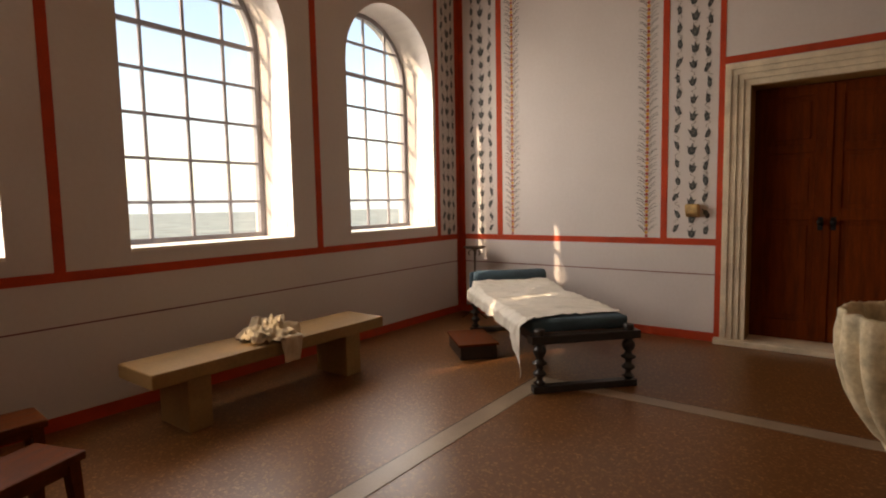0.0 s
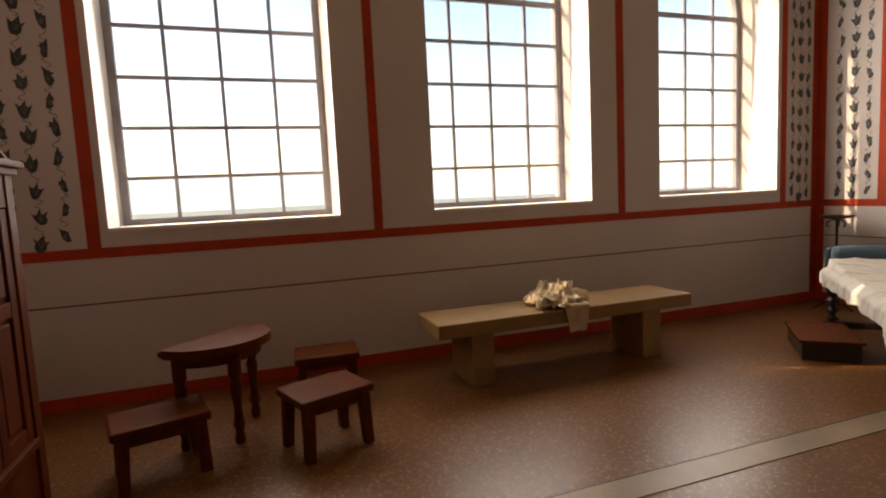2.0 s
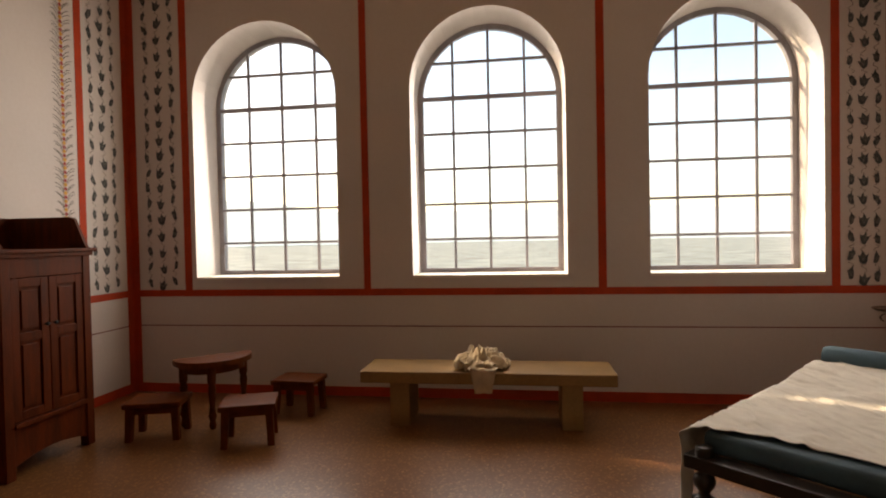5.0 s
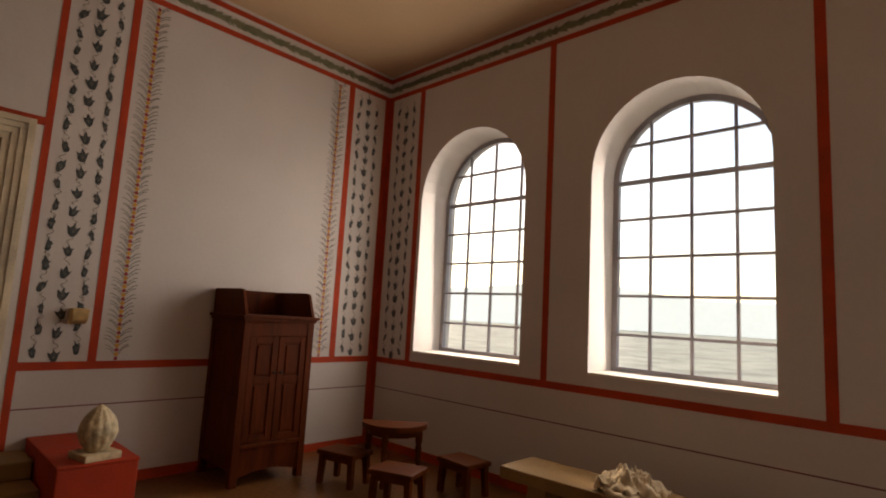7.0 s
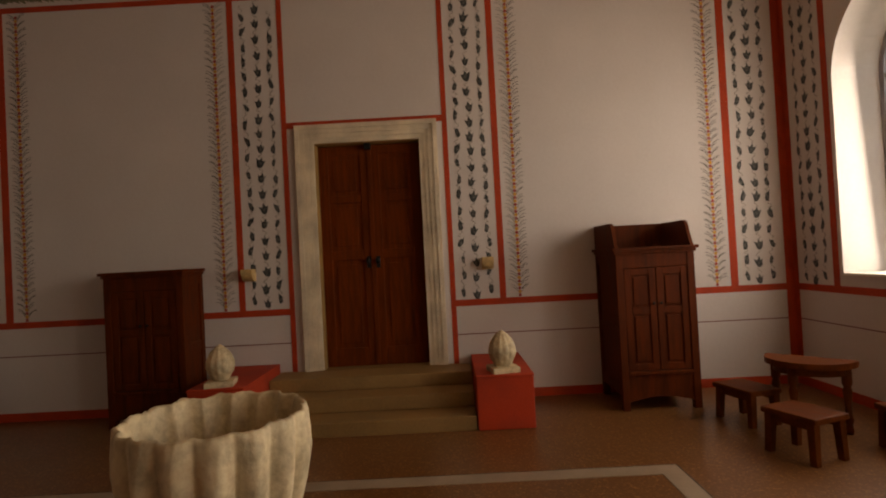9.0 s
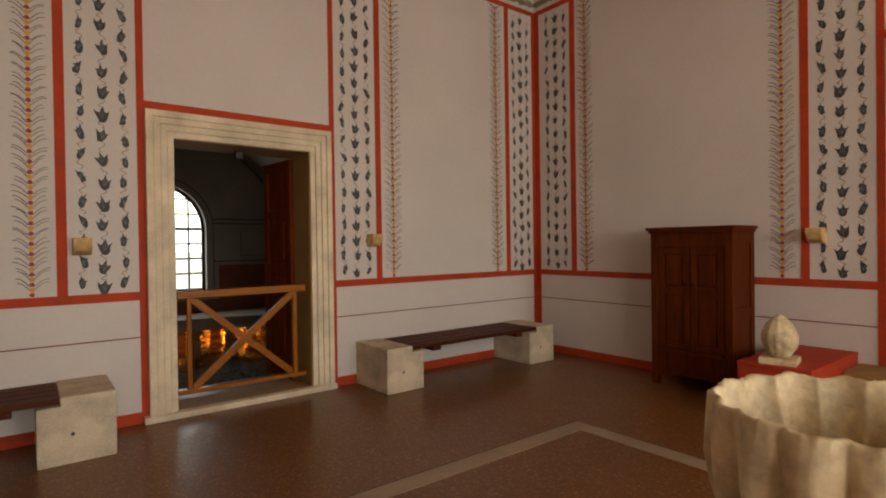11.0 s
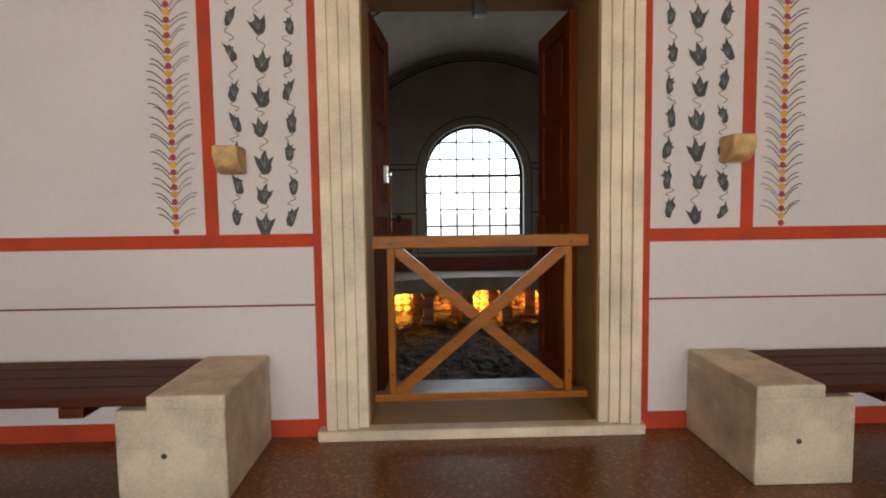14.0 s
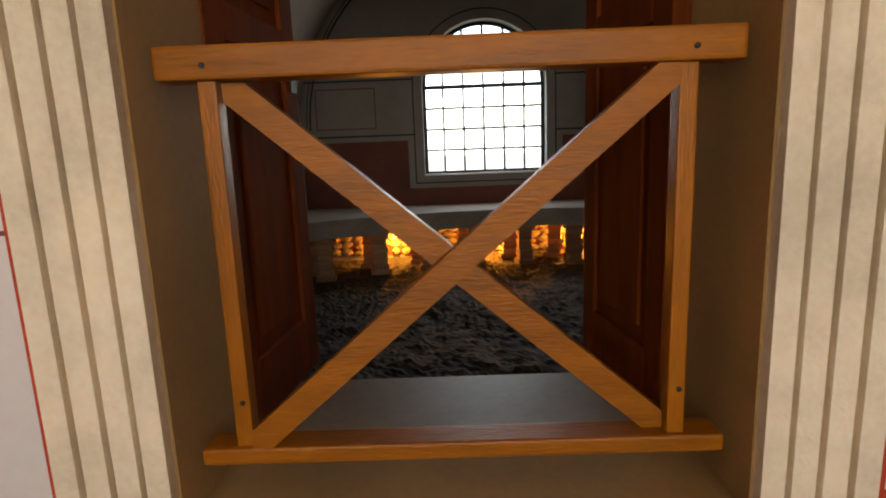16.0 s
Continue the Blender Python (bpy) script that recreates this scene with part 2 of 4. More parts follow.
for name, lo, hi in (("wall_backing_west", (-0.9, WD[0] - 0.3, 0), (-0.55, WD[1] + 0.3, 3.2)), ("wall_backing_east", (E + 0.55, ED[0] - 0.3, 0), (E + 0.9, ED[1] + 0.3, 3.2))):
    tagged(link_mesh(name, box(lo, hi), PLASTER), "plain plaster behind a closed door", "wall", kind="structure")

# inlaid rectangle in the floor
IX0, IX1, IY0, IY1, IW = 2.02, 5.35, -6.95, -2.20, 0.15
bm = bmesh.new()
for a, b in (((IX0, IY0), (IX0 + IW, IY1)), ((IX1 - IW, IY0), (IX1, IY1)), ((IX0 + IW, IY0), (IX1 - IW, IY0 + IW)), ((IX0 + IW, IY1 - IW), (IX1 - IW, IY1))):
    add_box(bm, (*a, -0.01), (*b, 0.004))
tagged(link_mesh("floor_inlay", bm, INLAY), "pale inlaid border strip in the brown floor", "floor", kind="structure")
bm = bmesh.new()
for a, b in (((IX0 - 0.012, IY0 - 0.012), (IX0, IY1 + 0.012)), ((IX1, IY0 - 0.012), (IX1 + 0.012, IY1 + 0.012)), ((IX0, IY0 - 0.012), (IX1, IY0)), ((IX0, IY1), (IX1, IY1 + 0.012))):
    add_box(bm, (*a, -0.01), (*b, 0.002))
tagged(link_mesh("floor_joint", bm, JOINT), "dark joint along the inlaid strip", "floor", kind="structure")


# ---- wall painting ----
def bands(f, parent, rects, name="red_band", material=RED, d=0.003):
    for r in rects:
        bm = bmesh.new()
        prism(bm, f, rect(*r), -0.003, d)
        part(name, bm, material, parent)


IVY = [(-0.06, -0.5), (0.16, -0.48), (0.33, -0.30), (0.40, -0.05), (0.51, 0.24), (0.27, 0.11), (0.17, 0.20), (0.10, 0.52), (-0.06, 0.32), (-0.15, 0.13), (-0.32, 0.17), (-0.50, 0.32), (-0.40, 0.0), (-0.31, -0.28), (-0.19, -0.46)]
IVYSIDE = [(-0.15, -0.5), (0.20, -0.48), (0.42, -0.25), (0.36, 0.0), (0.54, 0.15), (0.28, 0.16), (0.24, 0.35), (0.05, 0.26), (-0.26, 0.56), (-0.28, 0.24), (-0.42, 0.10), (-0.34, -0.2), (-0.28, -0.42)]
rng = random.Random(7)


def ribbon(bm, f, pts, w, d):
    for k in range(len(pts) - 1):
        (s0, z0), (s1, z1) = pts[k], pts[k + 1]
        l = math.hypot(s1 - s0, z1 - z0) or 1
        u, v = -(z1 - z0) / l * w / 2, (s1 - s0) / l * w / 2
        bm.faces.new([bm.verts.new(f(s, z, d)) for s, z in ((s0 - u, z0 - v), (s1 - u, z1 - v), (s1 + u, z1 + v), (s0 + u, z0 + v))])


def ivy_panel(f, parent, s0, s1, z0, z1):
    """Three painted columns of ivy leaves on wavering stems."""
    leaves, stems, veins = bmesh.new(), bmesh.new(), bmesh.new()
    for c in range(3):
        s = s0 + (s1 - s0) * (0.2, 0.5, 0.8)[c]
        z = z0 + (0.10, 0.07, 0.10)[c] + rng.uniform(-0.02, 0.02)
        side = 1
        while z < z1 - 0.08:
            wide, tall = (0.094, 0.116) if c == 1 else (0.058, 0.112)
            g, lean = rng.uniform(0.88, 1.10), rng.uniform(-0.28, 0.28) + (0 if c == 1 else side * 0.22)
            mx_, ms = (1 if rng.random() < 0.5 else -1), s + rng.uniform(-0.012, 0.012)
            pts = []
            for px, py in (IVY if c == 1 else IVYSIDE):
                q, r = px * wide * g * mx_, py * tall * g
                q += rng.uniform(-0.006, 0.006)
                pts.append((ms + q * math.cos(lean) - r * math.sin(lean), z + q * math.sin(lean) + r * math.cos(lean)))
            hub = leaves.verts.new(f(ms, z - 0.012, 0.0032))
            vs = [leaves.verts.new(f(p, q, 0.0032)) for p, q in pts]
            for k in range(len(vs)):
                leaves.faces.new((hub, vs[k], vs[(k + 1) % len(vs)]))
            for k in (7, 4, 10):
                ribbon(veins, f, [(ms, z - 0.03), ((ms + pts[k][0]) / 2, (z + pts[k][1]) / 2)], 0.004, 0.0045)
            step = rng.uniform(0.150, 0.192)
            ribbon(stems, f, [(ms + side * 0.022 * math.sin(math.pi * 2 * k / 9), z + 0.055 + (step - 0.11) * k / 9) for k in range(10)], 0.005, 0.0028)
            z += step
            side = -side
    part("ivy_leaves", leaves, LEAF, parent, "dark grey-green painted ivy leaves")
    part("leaf_veins", veins, VEIN, parent)
    part("ivy_stems", stems, STEM, parent)


def garland(f, parent, s, z0, z1, pale=0):
    """A painted rod of ochre and crimson dots with curling barbs, thinner paint on the pale side."""
    ochre, crimson, barbs, washed = bmesh.new(), bmesh.new(), bmesh.new(), bmesh.new()
    k, z = 0, z0 + 0.02
    while z < z1 - 0.03:
        bm, r = (crimson, 0.0170) if k % 2 == 0 else (ochre, 0.0190)
        bm.faces.new([bm.verts.new(f(s + r * math.cos(w * math.pi / 5), z + r * math.sin(w * math.pi / 5), 0.0035 + 0.0006 * (k % 2))) for w in range(10)])
        if k % 2:
            for sd in (-1, 1):
                for off in (0.0, 0.024):
                    l, rise = rng.uniform(0.070, 0.100), rng.uniform(0.048, 0.070)
                    ribbon(washed if sd == pale else barbs, f, [(s + sd * (0.015 + l * i / 6), z + off + rise * math.sin(i / 6 * 1.7)) for i in range(7)], 0.0080 if sd == pale else 0.0058, 0.0026)
        k += 1
        z += 0.038
    part("crimson_dots", crimson, DOTR, parent)
    part("ochre_dots", ochre, DOTY, parent)
    part("barbs", barbs, BARB, parent)
    if pale:
        part("pale_barbs", washed, BARBL, parent)
    else:
        washed.free()


def frieze(f, parent, s0, s1, z):
    """A painted leafy swag that runs along under the ceiling."""
    bm = bmesh.new()
    prism(bm, f, rect(s0, s1, z - 0.022, z + 0.026), -0.003, 0.0025)
    s = s0 + 0.02
    while s < s1 - 0.06:
        for sd in (-1, 1):
            l, w, h = rng.uniform(0.05, 0.075), rng.uniform(0.012, 0.020), sd * rng.uniform(0.030, 0.062)
            bm.faces.new([bm.verts.new(f(p, q, 0.0032)) for p, q in ((s, z), (s + l * 0.5 + w, z + h * 0.5), (s + l, z + h), (s + l * 0.5 - w, z + h * 0.7))])
        s += rng.uniform(0.026, 0.040)
    part("leaf_frieze", bm, GREEN, parent, "painted green leaf swag")


DB0, DB1, TOP = 1.015, 1.085, 4.50


def dress(f, parent, s0, s1, door, garlands=True, corner=(0.085, 0.13, 0.60, 0.68, 0.83)):
    """The painted scheme of one wall; door: outer frame edges and the height of the band over it;
    corner: offsets of the corner band, ivy panel, upright band and garland."""
    lo = [(s0, door[0]), (door[1], s1)] if door else [(s0, s1)]
    for a, b in lo:
        bands(f, parent, [(a, b, DB0, DB1), (a, b, 0.0, 0.095)])
        bands(f, parent, [(a, b, 0.705, 0.715)], "thin_line", MAROON)
    bands(f, parent, [(s0, s0 + corner[0], 0.095, TOP), (s1 - corner[0], s1, 0.095, TOP)], d=0.004)
    bands(f, parent, [(s0, s1, TOP, TOP + 0.06), (s0, s1, TOP + 0.26, TOP + 0.32)], d=0.005)
    frieze(f, parent, s0, s1, TOP + 0.155)
    if not garlands:
        return
    for e, g in ((s0, 1), (s1, -1)):
        a, b = sorted((e + g * corner[2], e + g * corner[3]))
        bands(f, parent, [(a, b, DB1, TOP)], d=0.004)
        a, b = sorted((e + g * corner[1], e + g * corner[2]))
        ivy_panel(f, parent, a, b, DB1, TOP)
        garland(f, parent, e + g * corner[4], DB1, TOP)
    for e, g in ((door[0], -1), (door[1], 1)):
        a, b = sorted((e, e + g * 0.055))
        bands(f, parent, [(a, b, 0.0, TOP)], d=0.0045)
        a, b = sorted((e + g * 0.055, e + g * 0.537))
        ivy_panel(f, parent, a, b, DB1, TOP)
        a, b = sorted((e + g * 0.537, e + g * 0.605))
        bands(f, parent, [(a, b, DB1, TOP)], d=0.004)
        garland(f, parent, e + g * 0.755, DB1, TOP, -g)
    bands(f, parent, [(door[0], door[1], door[2], door[2] + 0.07)], d=0.004)


dress(west, wall_w, -S, 0, (-5.432, -3.726, 3.05))
dress(south, wall_s, 0, E, (3.055, 4.715, 2.59), corner=(0.06, 0.07, 0.495, 0.567, 0.73))
dress(east, wall_e, -S, 0, (-5.00, -3.27, 2.84))
dress(north, wall_n, 0, E, None, False)
bands(north, wall_n, [(0.61, 0.69, DB1, TOP), (2.55, 2.62, DB1, TOP), (4.83, 4.905, DB1, TOP), (6.84, 6.91, DB1, TOP)], d=0.004)
ivy_panel(north, wall_n, 0.12, 0.60, DB1, TOP)
ivy_panel(north, wall_n, 6.93, E - 0.09, DB1, TOP)


# ---- windows ----
rp = random.Random(11)


def arched_window(name, f, a, b, sill, spring, depth, cols, row, bar, material, transom=True):
    """A glazed sash of thin bars in an arched opening, depth behind the wall's face."""
    win = empty(name, pose(0, 0, 0), "arched window with a grid of grey glazing bars", "window")
    win["kind"] = "structure"
    fr = bmesh.new()
    inner, outer = arch_pts(a, b, spring, 24, -0.055), arch_pts(a, b, spring, 24, 0.0)
    for k in range(24):
        prism(fr, f, [inner[k], inner[k + 1], outer[k + 1], outer[k]], -depth - 0.05, -depth)
    prism(fr, f, rect(a, a + 0.055, sill, spring), -depth - 0.05, -depth)
    prism(fr, f, rect(b - 0.055, b, sill, spring), -depth - 0.05, -depth)
    prism(fr, f, rect(a + 0.055, b - 0.055, sill, sill + 0.065), -depth - 0.05, -depth)
    part("window_frame", fr, material, win)
    m, r = (a + b) / 2, (b - a) / 2 - 0.05
    for i in range(1, cols):
        s = a + (b - a) * i / cols
        top = spring + math.sqrt(max(0.0, r * r - (s - m) ** 2))
        bm = bmesh.new()
        prism(bm, f, rect(s - bar / 2, s + bar / 2, sill + 0.06, top), -depth - 0.035, -depth - 0.008)
        part("glazing_bar", bm, material, win)
    z = spring
    rows = []
    while z > sill + 0.2:
        rows.append(z)
        z -= row
    z = spring + row
    while z < spring + r - 0.1:
        rows.append(z)
        z += row
    for z in rows:
        h = r if z <= spring else math.sqrt(r * r - (z - spring) ** 2)
        k = bar * (1.7 if transom and z == spring else 1.0)
        bm = bmesh.new()
        prism(bm, f, rect(m - h, m + h, z - k / 2, z + k / 2), -depth - 0.038, -depth - 0.006)
        part("glazing_bar", bm, material, win)
    cuts_s = [a + 0.05] + [a + (b - a) * i / cols for i in range(1, cols)] + [b - 0.05]
    cuts_z = [sill + 0.06] + sorted(rows) + [spring + r]
    for sa, sb in zip(cuts_s, cuts_s[1:]):
        for za, zb in zip(cuts_z, cuts_z[1:]):
            over = []
            for i in range(9):
                q = sa + (sb - sa) * i / 8
                e = spring + math.sqrt(max(0.0, r * r - (q - m) ** 2))
                if min(zb, e) > za + 0.004:
                    over.append((q, min(zb, e)))
            if len(over) < 2:
                continue
            gl = bmesh.new()
            tilt = rp.uniform(-0.003, 0.003)
            gl.faces.new([gl.verts.new(f(q, z, -depth - 0.022 + tilt * (z - za) / row)) for q, z in [(over[0][0], za), *over, (over[-1][0], za)]])
            part("pane", gl, GLASS, win).visible_shadow = False
    bm = bmesh.new()
    prism(bm, f, rect(a, b, sill - 0.002, sill + 0.022), -depth - 0.1, 0.012)
    part("window_sill", bm, REVEAL, win)
    return win


for i, (a, b) in enumerate(WIN):
    arched_window("window_%d" % (i + 1), north, a, b, SILL, SPRING, 0.45, 4, 0.372, 0.026, SASH)


# ---- doorways ----
def architrave(name, f, s0, s1, z0, z1, width, label):
    """A stepped limestone frame of four fasciae round an opening."""
    arc = tagged(new(name), label, "door frame")
    arc["kind"] = "structure"
    n = 4
    left, right, head = bmesh.new(), bmesh.new(), bmesh.new()
    for k in range(n):
        u, v = width * k / n, width * (k + 1) / n - 0.006
        d = 0.030 + 0.013 * k
        for w0, w1, dd in ((u, v, d), (v, width * (k + 1) / n, d - 0.007)):
            prism(left, f, [(s0 - w0, z0), (s0 - w1, z0), (s0 - w1, z1 + w1), (s0 - w0, z1 + w0)], -0.05, dd)
            prism(right, f, [(s1 + w0, z0), (s1 + w1, z0), (s1 + w1, z1 + w1), (s1 + w0, z1 + w0)], -0.05, dd)
            prism(head, f, [(s0 - w0, z1 + w0), (s1 + w0, z1 + w0), (s1 + w1, z1 + w1), (s0 - w1, z1 + w1)], -0.05, dd)
    part("jamb", left, STONE, arc)
    part("jamb", right, STONE, arc)
    part("lintel", head, STONE, arc)
    return arc


architrave("door_frame_1", west, WD[0], WD[1], WD[2], WD[3] - 0.0, 0.20, "stepped limestone frame round the raised doorway")
architrave("door_frame_2", south, SD[0], SD[1], 0.05, SD[3], 0.215, "stepped limestone frame round the gated doorway")
architrave("door_frame_3", east, ED[0], ED[1], ED[2], ED[3], 0.22, "stepped limestone frame round the wooden door")


def reveal(name, f, s0, s1, z0, z1, d0, d1):
    bm = bmesh.new()
    prism(bm, f, rect(s0, s0 + 0.006, z0, z1), d0, d1)
    prism(bm, f, rect(s1 - 0.006, s1, z0, z1), d0, d1)
    prism(bm, f, rect(s0 + 0.006, s1 - 0.006, z1 - 0.006, z1), d0, d1)
    return tagged(link_mesh(name, bm, JAMB), "plain ochre plaster sides of a doorway, warm shade put into the colour", "door frame", kind="structure")


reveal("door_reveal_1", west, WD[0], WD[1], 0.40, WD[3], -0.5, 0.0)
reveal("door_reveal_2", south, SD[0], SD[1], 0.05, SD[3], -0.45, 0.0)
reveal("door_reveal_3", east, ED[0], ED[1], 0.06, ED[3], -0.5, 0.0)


def door_leaf(w, h, handle_side, parent, name="leaf"):
    """One panelled leaf, hinged at x=0, in the plane y=0, facing -y."""
    b = bmesh.new()
    t, r = 0.05, 0.105
    for a, c in (((0, 0, 0), (r, t, h)), ((w - r, 0, 0), (w, t, h)), ((r, 0, 0), (w - r, t, 0.20)), ((r, 0, h - r), (w - r, t, h)), ((r, 0, h * 0.48), (w - r, t, h * 0.48 + r)), ((r, 0, h * 0.74), (w - r, t, h * 0.74 + r * 0.8))):
        add_box(b, a, c, 0.006)
    leaf = part(name, b, DOORW, parent)
    for z0, z1 in ((0.20, h * 0.48), (h * 0.48 + r, h * 0.74), (h * 0.74 + r * 0.8, h - r)):
        p = bmesh.new()
        add_box(p, (r - 0.005, 0.016, z0 - 0.005), (w - r + 0.005, 0.036, z1 + 0.005))
        add_box(p, (r + 0.05, 0.008, z0 + 0.05), (w - r - 0.05, 0.046, z1 - 0.05), 0.007)
        part("panel", p, DOORW, leaf)
    x = w - 0.05 if handle_side > 0 else 0.05
    k = bmesh.new()
    add_box(k, (x - 0.022, -0.006, h * 0.44), (x + 0.022, 0.002, h * 0.44 + 0.13), 0.002)
    add_box(k, (x - 0.008, -0.045, h * 0.44 + 0.072), (x + 0.008, -0.004, h * 0.44 + 0.088), 0.003)
    bmesh.ops.create_uvsphere(k, u_segments=14, v_segments=8, radius=0.030, matrix=Matrix.Translation((x, -0.055, h * 0.44 + 0.08)) @ Matrix.Diagonal((1, 0.7, 1, 1)))
    part("door_handle", k, IRON, leaf, "black iron door knob")
    return leaf


def double_door(name, m, width, h, label):
    d = empty(name, m, label, "door")
    d["kind"] = "structure"
    door_leaf(width / 2 - 0.002, h, 1, d)
    r = door_leaf(width / 2 - 0.002, h, -1, d)
    r.location = (width / 2 + 0.002, 0, 0)
    bm = bmesh.new()
    add_box(bm, (width / 2 - 0.025, -0.014, 0.02), (width / 2 + 0.025, 0.0, h - 0.02), 0.004)
    part("cover_strip", bm, DOORW, d)
    return d


double_door("door_1", pose(-0.13, WD[0] + 0.007, WD[2], 0, 0, 90), WD[1] - WD[0] - 0.014, WD[3] - WD[2] - 0.01, "closed dark red-brown panelled double door above the steps")
double_door("door_2", pose(E + 0.28, ED[1] - 0.007, ED[2], 0, 0, -90), ED[1] - ED[0] - 0.014, ED[3] - ED[2] - 0.01, "closed orange-brown panelled wooden double door")
bm = box((E - 0.09, ED[0] - 0.28, 0.0), (E + 0.5, ED[1] + 0.28, 0.058), 0.008)
tagged(link_mesh("door_sill_east", bm, STONE), "worn limestone threshold", "threshold", kind="structure")
bm = box((-0.5, WD[0], 0.0), (0.0, WD[1], 0.398))
tagged(link_mesh("door_sill_west", bm, STEPST), "stone threshold above the steps", "threshold", kind="structure")
bm = box((SD[0] - 0.235, -S - 0.01, 0.0), (SD[1] + 0.26, -S + 0.085, 0.055), 0.010)
tagged(link_mesh("door_sill_south", bm, STONE), "worn limestone threshold with a chipped front edge", "threshold", kind="structure")
bm = box((SD[0], -9.98, -0.5), (SD[1], -S - 0.36, 0.046), 0.006)
tagged(link_mesh("doorway_slab", bm, CONCRETE), "smooth grey concrete edge towards the sunken room", "threshold", kind="structure")
# the shadow inside the doorway is carried by this floor's colour
bm = box((SD[0], -S - 0.36, -0.3), (SD[1], -S - 0.012, 0.048), 0.004)
tagged(link_mesh("doorway_floor", bm, JAMB), "ochre stone floor inside the doorway, brown shadow put into its colour", "threshold", kind="structure")
for name, lo, hi in (("door_catch_south", (3.83, -S - 0.33, SD[3] - 0.085), (3.90, -S - 0.26, SD[3] - 0.006)), ("door_catch_west", (-0.10, -4.60, WD[3] - 0.075), (-0.04, -4.53, WD[3] - 0.006))):
    tagged(link_mesh(name, box(lo, hi, 0.006), IRON), "small black iron door catch under the lintel", "trim", kind="structure")
for x, rz, side in ((SD[0] + 0.012, -84, 1), (SD[1] - 0.012, -96, 1)):
    d = empty("open_door", pose(x, -S - 0.36, 0.05, 0, 0, rz), "open red-brown panelled door leaf folded back into the next room", "door", "open door leaves")
    leaf = door_leaf(0.60, SD[3] - 0.08, 1, d)
    bm = box((0.37, -0.016, 1.33), (0.42, 0.012, 1.44), 0.004)
    add_box(bm, (0.385, -0.040, 1.375), (0.405, -0.012, 1.395), 0.003)
    part("latch", bm, STEEL if x > 4 else IRON, leaf, "steel latch plate" if x > 4 else "dark iron latch")


# ---- things of the main room ----
def gate():
    """The pine barrier across the doorway: two rails, two posts, crossed braces."""
    g = empty("barrier_gate", pose(0, -S - 0.102, 0), "varnished pine barrier gate with crossed braces across the doorway", "gate")
    x0, x1 = SD[0] + 0.030, SD[1] - 0.026
    part("top_rail", box((x0, -0.03, 0.993), (x1, 0.04, 1.06), 0.007), PINE, g)
    part("bottom_rail", box((x0, -0.045, 0.155), (x1, 0.035, 0.195), 0.007), PINE, g)
    for x in (x0 + 0.075, x1 - 0.125):
        part("post", box((x + 0.010, -0.022, 0.193), (x + 0.048, 0.022, 0.995), 0.005), PINEV, g)
    p0, p1, q0, q1 = x0 + 0.125, x1 - 0.117, 0.197, 0.991
    for sgn, y in ((-1, 0.001), (1, -0.038)):
        pts = [(p0, q0), (p0 + 0.046, q0), (p1, q1 - 0.038), (p1, q1), (p1 - 0.046, q1), (p0, q0 + 0.038)]
        bm = bmesh.new()
        prism(bm, lambda s, z, q: Vector((p0 + p1 - s if sgn < 0 else s, q, z)), pts, y, y + 0.036)
        part("brace", bm, PINE, g)
    for x, z in ((x0 + 0.10, 0.30), (x1 - 0.10, 0.30), (x0 + 0.10, 1.02), (x1 - 0.10, 1.02)):
        k = lathe([(0.006, 0), (0.006, 0.003), (0.003, 0.004)], 8)
        o = part("nail", k, IRON, g)
        o.matrix_local = pose(x, 0.041 if z > 1 else 0.0225, z, -90, 0, 0)
    return g


gate()


def stone_bench(xa0, xa1, xb0, xb1, y=-8.872, tall=1.0):
    """Two notched limestone blocks and the slatted seat let into them."""
    bench = empty("stone_bench", pose((xa0 + xb1) / 2, y, 0), "bench of two limestone blocks with a dark slatted timber seat", "bench", "stone benches")
    for x0, x1, n in ((xa0, xa1, 1), (xb0, xb1, -1)):
        w = (x1 - x0) / 2
        bm = box((-w, -0.322, 0), (w, 0.30, 0.395), 0.012)
        for v in bm.verts:
            v.co += Vector((1, 1, 0.4)) * 0.006 * noise.noise(v.co * 9 + Vector((x0, 0, 0)))
        b = part("block", bm, BLOCK, bench, "rough limestone block")
        b.location = ((x0 + x1 - xa0 - xb1) / 2, 0, 0)
        lo, hi = (-w, w - 0.13) if n > 0 else (-w + 0.13, w)
        part("raised_end", box((lo + 0.001, -0.319, 0.39), (hi - 0.001, 0.298, 0.452), 0.010), BLOCK, b)
        part("lifting_hole", lathe([(0.001, 0.0), (0.011, 0.001), (0.013, 0.004), (0.001, 0.005)], 9), JOINT, b).matrix_local = pose(0.03, 0.299, 0.20, -90, 0, 0)
    bench.scale[2] = tall
    s0, s1 = xa1 - 0.128, xb0 + 0.128
    h = (s1 - s0) / 2
    seat = part("seat", box((-h + 0.25, -0.28, -0.03), (-h + 0.35, 0.28, 0.014), 0.003), PLANK, bench, "dark brown slatted seat")
    seat.location = ((s0 + s1 - xa0 - xb1) / 2, 0.02, 0.397)
    part("batten", box((h - 0.35, -0.28, -0.03), (h - 0.25, 0.28, 0.014), 0.003), PLANK, seat)
    for k in range(4):
        y = -0.30 + 0.145 * k
        part("slat", box((-h, y, 0.012), (h, y + 0.136, 0.052), 0.005), PLANK, seat)


stone_bench(5.015, 5.47, 6.625, 7.08)
stone_bench(0.40, 0.82, 2.36, 2.79, -8.88, 0.965)


